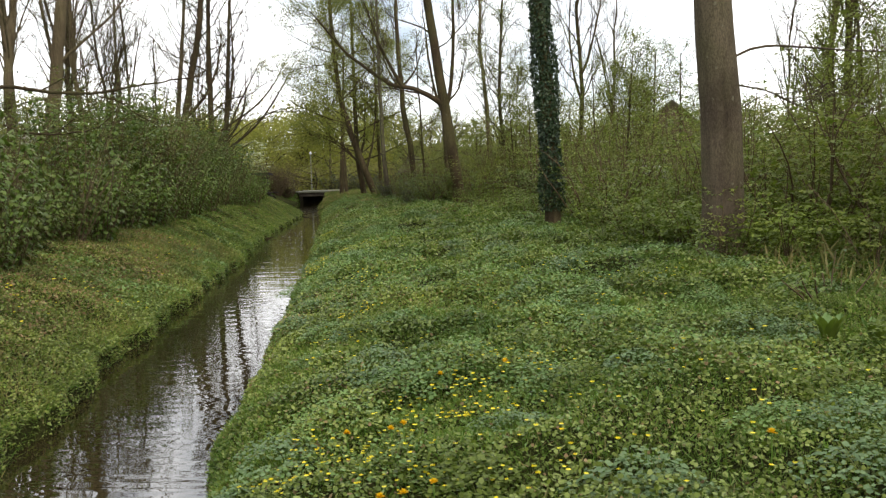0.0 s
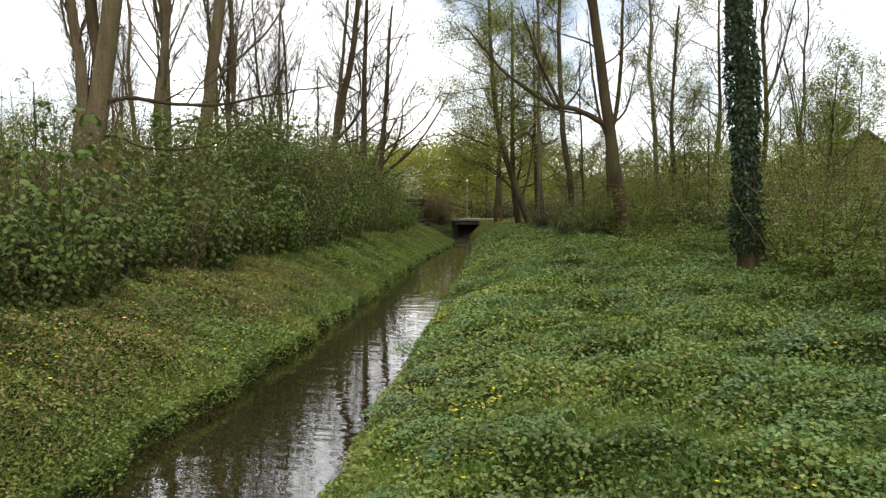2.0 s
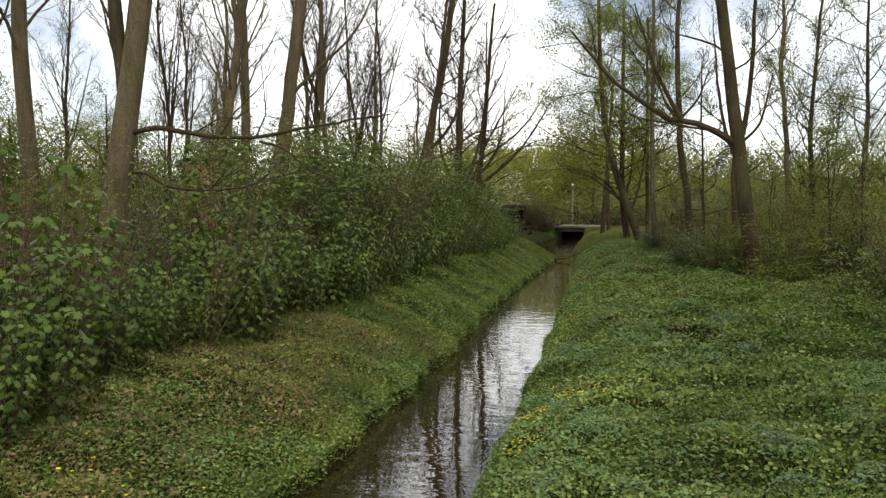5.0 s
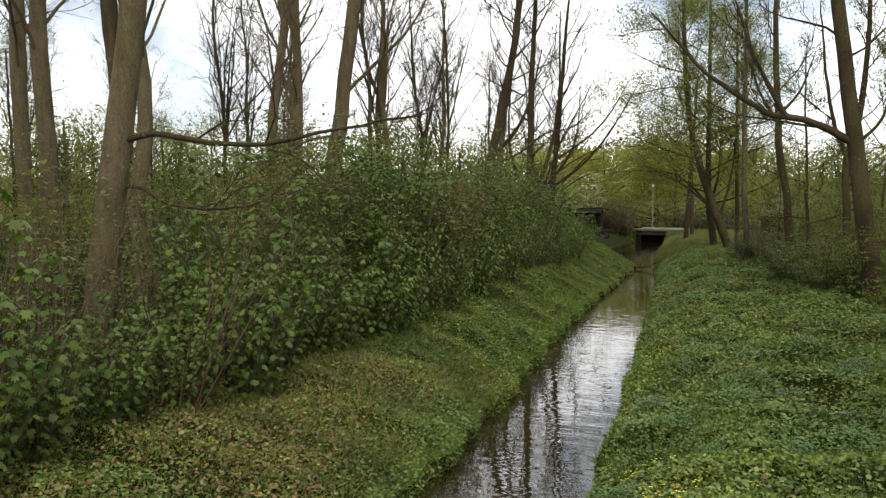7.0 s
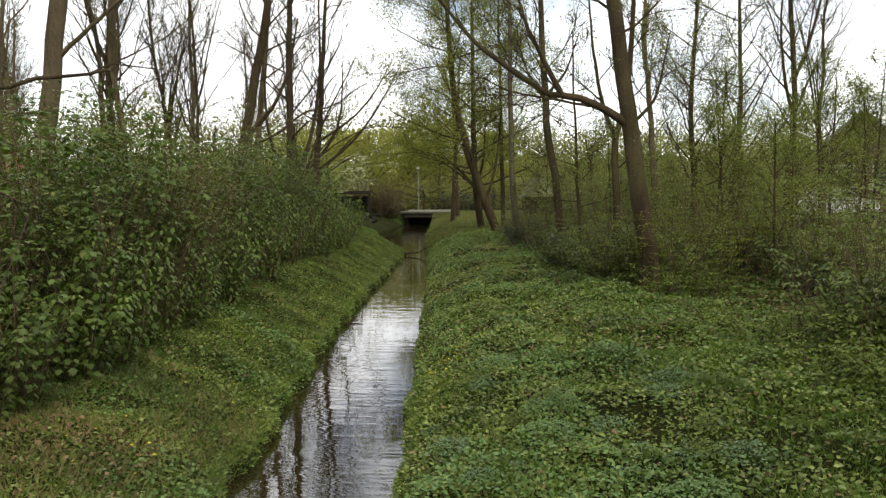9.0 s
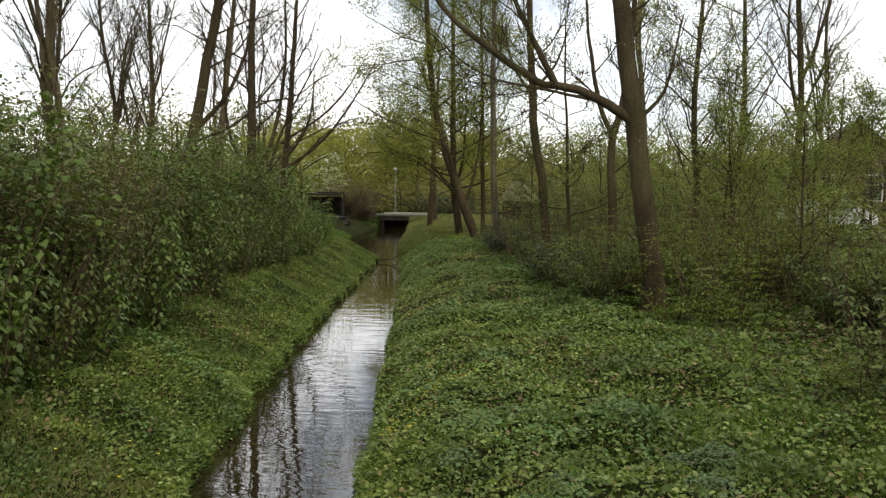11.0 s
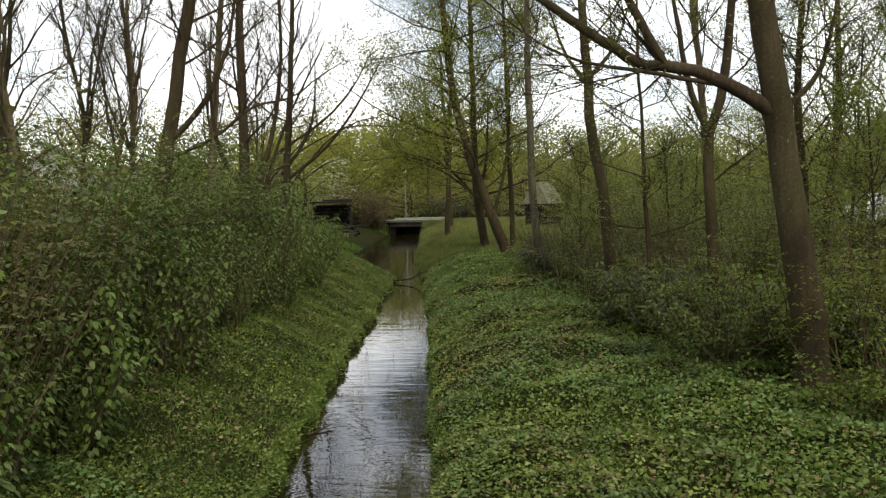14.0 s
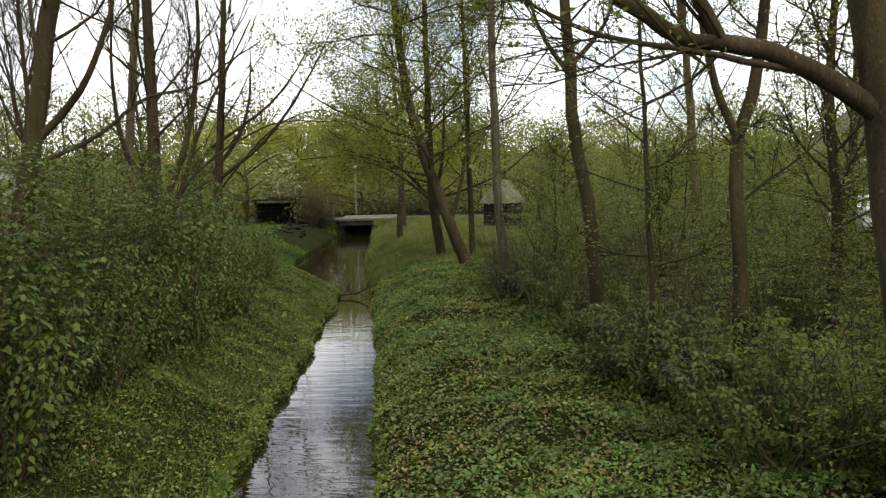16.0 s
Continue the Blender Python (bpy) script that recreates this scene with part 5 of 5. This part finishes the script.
def dock(x, y, turn, scale):
    """A dock plant: a rosette of long broad leaves."""
    root = tagged(new("dock_plant"), "dock plant with long broad upright leaves", "plant", "dock plants")
    root.matrix_basis = pose(x, y, land1(x, y), 0, 0, turn)
    for k in range(8):
        a = k * 2.4
        n = 7
        bm = bmesh.new()
        rows = []
        for i in range(n):
            f = i / (n - 1)
            wdt = 0.045 * math.sin(math.pi * min(1, 0.12 + 0.88 * f)) ** 0.8 + 0.004
            r, z = 0.03 + 0.10 * f ** 1.3, 0.26 * f - 0.06 * f * f
            c = Vector((math.cos(a) * r, math.sin(a) * r, z)) * scale
            s = Vector((-math.sin(a), math.cos(a), 0.25)) * wdt * scale
            rows.append((bm.verts.new(c - s + Vector((0, 0, 0.01))), bm.verts.new(c - Vector((0, 0, 0.008))), bm.verts.new(c + s + Vector((0, 0, 0.01)))))
        for p, q in zip(rows, rows[1:]):
            bm.faces.new((p[0], p[1], q[1], q[0]))
            bm.faces.new((p[1], p[2], q[2], q[1]))
        part("leaf", bm, LEAF_BUSH2 if k % 3 else LEAF_PALE, root)


dock(2.21, 4.8, 20, 0.75)
dock(2.47, 4.75, 80, 0.7)
dock(1.25, 6.2, 140, 0.65)

dr = np.random.default_rng(70)
n = 380
x = dr.uniform(3.0, 4.8, n)
y = dr.uniform(6.0, 8.6, n)
p = np.stack([x, y, land(x, y)], -1)
tip = dr.standard_normal((n, 3)) * np.array([0.5, 0.5, 0.2]) + np.array([0, 0, 0.8])
tagged(child("dry_stalks", leaf_mesh("dry_stalks", p, tip, dr.standard_normal((n, 3)), dr.uniform(0.12, 0.34, n), BLADE, GRASS_DRY)), "tangle of dry brown stalks at the woodland edge", "plants", "", "stuff")

# ---------------------------------------------------------------- far woods


def far_wood(name, seed, n, spots, mat, size, label, core=3.0):
    """Clumped leaf masses of many distant trees: (x, y, radius, height)."""
    rng = np.random.default_rng(seed)
    w = Wood()
    ps = []
    per = n // len(spots)
    for x, y, r, h in spots:
        z = land1(x, y)
        w.tube([(x, y, z - 0.2), (x + 0.2, y, z + h * 0.5), (x, y, z + h * 0.9)], (0.14, 0.1, 0.03), 5)
        for _ in range(16):
            a = rng.uniform(0, 6.28)
            hz = h * rng.uniform(0.2, 0.9)
            w.tube([(x, y, z + hz * 0.8), (x + 0.5 * r * math.cos(a), y + 0.5 * r * math.sin(a), z + hz), (x + r * math.cos(a), y + r * math.sin(a), z + hz + 0.12 * h)], (0.05, 0.03, 0.01), 4)
        blobs = 16
        bc = np.stack([r * rng.standard_normal(blobs) * 0.5, r * rng.standard_normal(blobs) * 0.5, h * rng.uniform(0.12, 0.95, blobs)], -1)
        k = rng.integers(0, blobs, per)
        ps.append(np.array([x, y, z]) + bc[k] + rng.standard_normal((per, 3)) * np.array([0.22 * r, 0.22 * r, 0.07 * h]))
    p = np.concatenate(ps)
    heart = []
    for x, y, r, h in spots:
        k = max(60, per // 3)
        z = land1(x, y)
        heart.append(np.array([x, y, z]) + np.stack([0.5 * r * rng.standard_normal(k), 0.5 * r * rng.standard_normal(k), h * rng.uniform(0, 0.93, k)], -1) * (1 - 0.35 * (np.arange(k) % 2))[:, None] ** np.array([1, 1, 0]))
    inner = np.concatenate(heart)
    p = np.concatenate([p, inner])
    big = np.concatenate([np.ones(len(p) - len(inner)), np.full(len(inner), core)])
    big = big[p[:, 2] > land(p[:, 0], p[:, 1]) + 0.05]
    p = p[p[:, 2] > land(p[:, 0], p[:, 1]) + 0.05]
    m = len(p)
    me = leaf_mesh(name, p, rng.standard_normal((m, 3)), rng.standard_normal((m, 3)) + np.array([0, 0, 0.8]), size * big * rng.uniform(0.6, 1.3, m), KITE, mat)
    root = tagged(child(name, me), label, "trees", "", "stuff")
    child("branches", w.mesh("branches", BARK_DARK), root)


fr = np.random.default_rng(31)
ring = []
for a in np.arange(-66, 50, 2.2):
    d = fr.uniform(84, 112)
    ring.append((d * math.sin(radians(a)) - 6, d * math.cos(radians(a)), fr.uniform(3.4, 4.8), fr.uniform(9, 13.5) * (0.76 if 0 < a < 34 else 1.0)))
far_wood("far_trees", 32, 150000, ring, LEAF_FAR, 0.14, "distant band of trees in olive spring leaf", 1.9)
back = []
for a in np.arange(-62, 48, 1.9):
    d = fr.uniform(116, 150)
    back.append((d * math.sin(radians(a)) - 6, d * math.cos(radians(a)), fr.uniform(4, 6), fr.uniform(10, 15) * (0.74 if 0 < a < 34 else 1.0)))
far_wood("far_trees_behind", 36, 64000, back, LEAF_FAR, 0.34, "farther belt of trees in olive spring leaf", 1.8)
far_wood("far_trees_yellow", 33, 60000, [(-19, 84, 3, 8), (-16, 88, 3, 9), (-22, 86, 3, 8), (-13.5, 92, 3, 9), (-8, 90, 3, 8), (-25, 82, 3, 7)], LEAF_YELLOW, 0.14, "distant trees in yellow-green spring leaf", 2.0)
far_wood("far_thicket", 34, 36000, [(-62 + 3.2 * i, fr.uniform(83, 90), 3.0, fr.uniform(2.2, 3.8)) for i in range(36)], LEAF_FAR, 0.14, "distant low green thicket", 1.8)
far_wood("mid_trees", 35, 130000, [(x, y, 2.2, h) for x, y, h in ((4, 58, 4.6), (8, 55, 4.6), (12, 60, 5), (0.5, 64, 5.6), (16, 50, 4.8), (21, 44, 4.8), (25, 36, 4.6), (-24, 66, 5.5), (-29, 60, 5.5), (-34, 54, 5.5), (-38, 44, 5), (-40, 34, 5), (-19, 70, 5), (5, 70, 6), (28, 24, 4.4), (26, 14, 4.4), (9, 48, 4.4), (14, 41, 4.4), (19, 27, 4), (17, 17, 3.6), (-25, 28, 5), (-28, 18, 5), (-22, 44, 5), (-21, 54, 5.5), (-30, 38, 5.5), (-24, 12, 5))],
         LEAF_SPRING, 0.07, "young trees in fresh leaf behind the thicket", 1.3)


def build_backdrop():
    """The dusky inside of the far woods: a bumpy belt with an uneven top."""
    rng = np.random.default_rng(91)
    a = np.radians(np.arange(-80, 66, 0.35))
    rows = []
    for k, f in enumerate((0, 0.3, 0.6, 0.85, 1.0)):
        d = 158 + 2.5 * value_noise(a * 100, a * 0 + k * 3.0, 1.3) + 4 * f
        h = 8.2 + 1.6 * value_noise(a * 100, a * 0, 6.0, 2) + 1.1 * value_noise(a * 100, a * 0, 1.7, 4) + 0.5 * rng.standard_normal(len(a))
        rows.append(np.stack([d * np.sin(a) - 6, d * np.cos(a), -1 + f * h], -1))
    v = np.stack(rows)
    r, c = v.shape[:2]
    i = np.arange(r - 1)[:, None] * c + np.arange(c - 1)[None, :]
    q = np.stack([i, i + 1, i + c + 1, i + c], axis=-1).reshape(-1, 4)
    tagged(child("backdrop", mesh_of("backdrop", v.reshape(-1, 3), np.full(len(q), 4), q.ravel(), FAR_WOOD)), "dusky olive-brown mass of far woodland", "woodland", "", "structure")


build_backdrop()

# ---------------------------------------------------------------- bridge and road


def road_piece(name, x0, x1, label):
    bm = box_bm(x0, x1, 75.2, 78.8, -0.32, 0.02, 0.015)
    tagged(part(name, bm, ROADMAT), label, name, "", "structure")


road_piece("road", -90, -14.31, "pale worn asphalt lane")
road_piece("pavement", -10.09, 90, "pale worn asphalt footpath")
bridge = tagged(new("bridge"), "low concrete slab bridge over the creek", "bridge")
bridge.location = (-12.35, 77, 0.02)
part("deck", box_bm(-1.95, 2.25, -1.95, 1.95, -0.09, 0.03, 0.02), CONCRETE, bridge)
part("beam", box_bm(-1.65, 1.9, -1.8, 1.8, -0.42, -0.092, 0.02), CONCRETE_DARK, bridge, "dark brown concrete beam")
part("kerb", box_bm(-1.95, 2.25, -1.98, -1.78, 0.032, 0.11, 0.015), CONCRETE_PALE, bridge, "pale worn kerb")
part("kerb", box_bm(-1.95, 2.25, 1.78, 1.98, 0.032, 0.11, 0.015), CONCRETE_PALE, bridge, "pale worn kerb")
part("abutment", box_bm(-1.9, -1.4, -1.2, 1.85, -1.5, -0.424, 0.02), CONCRETE_DARK, bridge, "dark brown concrete abutment")
# added wall: closes the opening so it reads as deep shade
part("added_dark_wall", box_bm(-1.4, 1.05, 1.5, 1.85, -1.5, -0.424), CONCRETE_DARK, bridge, "added wall, its dark tone standing for shade under the bridge")
part("abutment", box_bm(1.05, 2.2, -1.2, 1.85, -1.5, -0.424, 0.02), CONCRETE_DARK, bridge, "dark brown concrete abutment")


undergrowth("road_verge", 405, [(x, y) for x in np.arange(-34, -15.0, 0.7) for y in (74.6, 73.6)] + [(x, 74.7) for x in np.arange(-9.2, 8, 0.8)], ["herb0", "herb2"], "rough herbs along the road verge", 0.8, 1.4)


def lamp_post(x, y, h):
    root = tagged(new("street_lamp"), "slim pale grey street lamp with a white head", "street lamp")
    root.location = (x, y, land1(x, y))
    w = Wood()
    w.tube([(0, 0, -0.1), (0, 0, 0.8), (0, 0, 0.82), (0, 0, h)], (0.05, 0.05, 0.036, 0.028), 10)
    child("pole", w.mesh("pole", METAL_GREY), root)
    w = Wood()
    w.tube([(0, 0, h - 0.02), (0, 0, h + 0.02), (0, 0, h + 0.12), (0, 0, h + 0.2), (0, 0, h + 0.24)], (0.04, 0.11, 0.13, 0.09, 0.02), 12)
    child("lamp_head", w.mesh("lamp_head", LAMP_WHITE), root, "white lamp head")


lamp_post(-13.7, 80.6, 3.75)


def marker(x, y, h):
    root = tagged(new("marker_post"), "short pale roadside marker post", "post")
    root.location = (x, y, land1(x, y))
    w = Wood()
    w.tube([(0, 0, -0.1), (0, 0, h - 0.03), (0, 0, h)], (0.03, 0.03, 0.015), 8)
    child("pole", w.mesh("pole", METAL_GREY), root)


marker(-15.4, 80.2, 1.5)


def timber_stack():
    """A dark stack of old logs under a flat board roof."""
    root = tagged(new("log_stack"), "dark weathered stack of logs under a flat board roof", "log stack")
    gx, gy = -16.75, 69.8
    root.location = (gx, gy, land1(gx, gy) - 0.6)
    root.scale = (1.0, 1.2, 1.42)
    rng = np.random.default_rng(3)
    for i in range(12):
        for j in range(8):
            w = Wood()
            r = rng.uniform(0.075, 0.10)
            x0 = -1.3 + i * 0.2 + 0.1 * (j % 2)
            z0 = 0.1 + j * 0.175
            w.tube([(x0 - 0.0, -0.5 + rng.uniform(-0.12, 0.05), z0), (x0, 0.5, z0)], (r, r * 0.95), 7)
            child("log", w.mesh("log", TIMBER_DARK), root)
    part("board", box_bm(-1.5, 1.4, -0.75, 0.7, 1.52, 1.60, 0.01), TIMBER_DARK, root)
    part("board", box_bm(-0.6, 1.35, -0.7, 0.65, 1.61, 1.68, 0.01), TIMBER_DARK, root)
    for x in (-1.35, 1.2):
        part("post", box_bm(x, x + 0.1, -0.62, -0.52, -0.1, 1.52, 0.01), TIMBER_DARK, root)


timber_stack()

# driftwood by the waterside
for k, (x, y, a, ln) in enumerate(((-15.2, 68.2, 140, 1.0), (-15.6, 67.8, 170, 1.1), (-15.0, 67.5, 110, 0.8), (-14.4, 66.4, 150, 1.5), (-14.1, 65.2, 120, 1.2), (-14.6, 64.6, 165, 1.6), (-13.9, 63.6, 140, 0.9), (-15.3, 66.2, 30, 1.4))):
    w = Wood()
    rng = np.random.default_rng(60 + k)
    b = bent(rng, (0, 0, 0), (1, 0, 0.12), ln, 5, 0.08, 0.0)
    w.tube(b, np.linspace(0.09, 0.04, 6), 7, 0.06, rng)
    ob = child("fallen_log", w.mesh("fallen_log", TIMBER_DARK))
    ob.matrix_basis = pose(x, y, max(land1(x, y), -1.0) + 0.08, 0, 0, a)
    tagged(ob, "dark rotting log lying at the water's edge", "log")


def gable_house(name, x, y, turn, width, depth, eave, ridge, wall, roof, label, windows=2):
    root = tagged(new(name), label, "house")
    root.matrix_basis = pose(x, y, land1(x, y), 0, 0, turn)
    hw, hd = width / 2, depth / 2
    bm = bmesh.new()
    prof = [(-hw, -0.2), (hw, -0.2), (hw, eave), (0, ridge), (-hw, eave)]
    a = [bm.verts.new((px, -hd, pz)) for px, pz in prof]
    b = [bm.verts.new((px, hd, pz)) for px, pz in prof]
    bm.faces.new(a)
    bm.faces.new(b[::-1])
    for i in range(5):
        j = (i + 1) % 5
        bm.faces.new((a[j], a[i], b[i], b[j]))
    bmesh.ops.recalc_face_normals(bm, faces=bm.faces[:])
    part("wall", bm, wall, root)
    for s in (-1, 1):
        bm = bmesh.new()
        o, t = 0.35, 0.14
        ux, uz = hw, eave - ridge
        ln = math.hypot(ux, uz)
        ex, ez = s * (hw + o * ux / ln), eave + o * uz / ln
        q = [(0, ridge + 0.01), (ex, ez + 0.01), (ex, ez + t), (0, ridge + t)]
        a = [bm.verts.new((px, -hd - 0.3, pz)) for px, pz in q]
        b = [bm.verts.new((px, hd + 0.3, pz)) for px, pz in q]
        bm.faces.new(a)
        bm.faces.new(b[::-1])
        for i in range(4):
            j = (i + 1) % 4
            bm.faces.new((a[j], a[i], b[i], b[j]))
        bmesh.ops.recalc_face_normals(bm, faces=bm.faces[:])
        part("roof", bm, roof, root)
    for i in range(windows):
        cx = (i + 1) * width / (windows + 1) - hw
        wn = part("window", box_bm(cx - 0.5, cx + 0.5, -hd - 0.06, -hd + 0.02, eave * 0.4, eave * 0.85, 0.01), WALL_PALE, root, "white window frame")
        part("pane", box_bm(cx - 0.42, cx + 0.42, -hd - 0.075, -hd - 0.055, eave * 0.4 + 0.08, eave * 0.85 - 0.08), GLASS_DARK, wn, "dark window glass")
    return root


gable_house("house", 18.2, 67.6, -12, 6.0, 9, 3.6, 6.2, BRICK_DARK, ROOF_TILE, "brown brick house with a grey tiled gable roof behind trees")
gable_house("house", -28.8, 45.5, 37, 3.0, 5, 3.6, 3.9, BRICK, ROOF_TILE, "low red brick house among the trees", 0)
gable_house("house", -34, 66, 25, 6, 7, 3.0, 5.4, WALL_PALE, ROOF_TILE, "pale rendered house half hidden by woodland")


def shelter():
    """A small shelter with a pale roof; a solid dark box stands for its shaded open front."""
    root = tagged(new("garden_hut"), "small dark hut with a pale pitched roof", "hut")
    root.matrix_basis = pose(-2.85, 62.0, land1(-2.85, 62.0) + 0.1, 0, 0, -28)
    # solid box: the dark of the interior is put in its colour
    part("wall", box_bm(-0.95, 0.95, -0.9, 1.4, -0.1, 1.25, 0.01), TIMBER_DARK, root)
    bm = bmesh.new()
    a = [bm.verts.new(p) for p in ((-1.2, -1.2, 1.22), (1.2, -1.2, 1.22), (1.2, 1.7, 1.22), (-1.2, 1.7, 1.22))]
    r0, r1 = bm.verts.new((0, -0.7, 2.5)), bm.verts.new((0, 1.3, 2.5))
    for f in ((a[0], a[1], r0), (a[1], a[2], r1, r0), (a[2], a[3], r1), (a[3], a[0], r0, r1), (a[3], a[2], a[1], a[0])):
        bm.faces.new(f)
    bmesh.ops.recalc_face_normals(bm, faces=bm.faces[:])
    part("roof", bm, THATCH, root, "pale roof toned down for shade")
    root.scale = (0.72, 0.72, 1.0)
    part("ridge", box_bm(-0.07, 0.07, -0.72, 1.32, 2.46, 2.54, 0.01), TIMBER_DARK, root)
    for x in (-0.8, 0.0, 0.7):
        part("post", box_bm(x, x + 0.1, -1.0, -0.92, -0.1, 1.24, 0.005), TIMBER_DARK, root)


shelter()


def parked_car(x, y, turn):
    root = tagged(new("car"), "white parked car seen through the shrubs", "car")
    root.matrix_basis = pose(x, y, land1(x, y), 0, 0, turn)
    prof = [(-2.1, 0.35), (-2.12, 0.75), (-1.9, 0.98), (-1.5, 1.02), (-0.95, 1.42), (0.55, 1.46), (1.15, 1.02), (1.95, 0.86), (2.12, 0.62), (2.1, 0.33)]
    bm = bmesh.new()
    a = [bm.verts.new((px, -0.82 + 0.16 * max(0, (pz - 1.0) / 0.46), pz)) for px, pz in prof]
    b = [bm.verts.new((px, 0.82 - 0.16 * max(0, (pz - 1.0) / 0.46), pz)) for px, pz in prof]
    bm.faces.new(a)
    bm.faces.new(b[::-1])
    n = len(prof)
    for i in range(n):
        j = (i + 1) % n
        bm.faces.new((a[j], a[i], b[i], b[j]))
    bmesh.ops.recalc_face_normals(bm, faces=bm.faces[:])
    bmesh.ops.bevel(bm, geom=bm.edges[:], offset=0.04, segments=2, affect="EDGES")
    part("body", bm, CAR_WHITE, root)
    for s in (-1, 1):
        bm = bmesh.new()
        v = [bm.verts.new((px, s * (0.835 - 0.16 * max(0, (pz - 1.0) / 0.46)), pz)) for px, pz in ((-1.35, 1.05), (-0.88, 1.37), (0.48, 1.40), (0.98, 1.05))]
        bm.faces.new(v)
        r = bmesh.ops.extrude_face_region(bm, geom=bm.faces[:])
        for e in r["geom"]:
            if isinstance(e, bmesh.types.BMVert):
                e.co.y += s * 0.012
        part("window", bm, GLASS_DARK, root, "dark side window")
        for wx in (-1.3, 1.32):
            w = Wood()
            w.tube([(wx, s * 0.66, 0.31), (wx, s * 0.68, 0.31), (wx, s * 0.84, 0.31), (wx, s * 0.86, 0.31)], (0.27, 0.31, 0.31, 0.27), 18)
            wheel = child("wheel", w.mesh("wheel", RUBBER), root)
            w = Wood()
            w.tube([(wx, s * 0.85, 0.31), (wx, s * 0.872, 0.31)], (0.19, 0.16), 14)
            child("rim", w.mesh("rim", METAL_GREY), wheel, "silver rim")


parked_car(11.4, 50.5, 24)


def fallen_branch(x, y, z, turn, length, r, label):
    w = Wood()
    rng = np.random.default_rng(int(100 * abs(x + y)))
    b = bent(rng, (0, 0, 0), (1, 0, 0.06), length, 6, 0.10, 0.0)
    w.tube(b, np.linspace(r, r * 0.4, 7), 6, 0.05, rng)
    for k in range(4):
        q = b[1 + k]
        t = bent(rng, q, side_way(rng, (1, 0, 0.2), 0.8), length * 0.35, 3, 0.15, 0.02)
        w.tube(t, np.linspace(r * 0.45, r * 0.15, 4), 4)
    ob = child("fallen_branch", w.mesh("fallen_branch", BARK_DARK))
    ob.matrix_basis = pose(x, y, z, 0, 0, turn)
    tagged(ob, label, "branch")


fallen_branch(-8.35, 45.0, -0.93, 8, 1.5, 0.03, "dark wet branch lying across the narrow water")
fallen_branch(-6.2, 26.9, -0.98, 60, 0.5, 0.02, "dark stick caught at the water's edge")
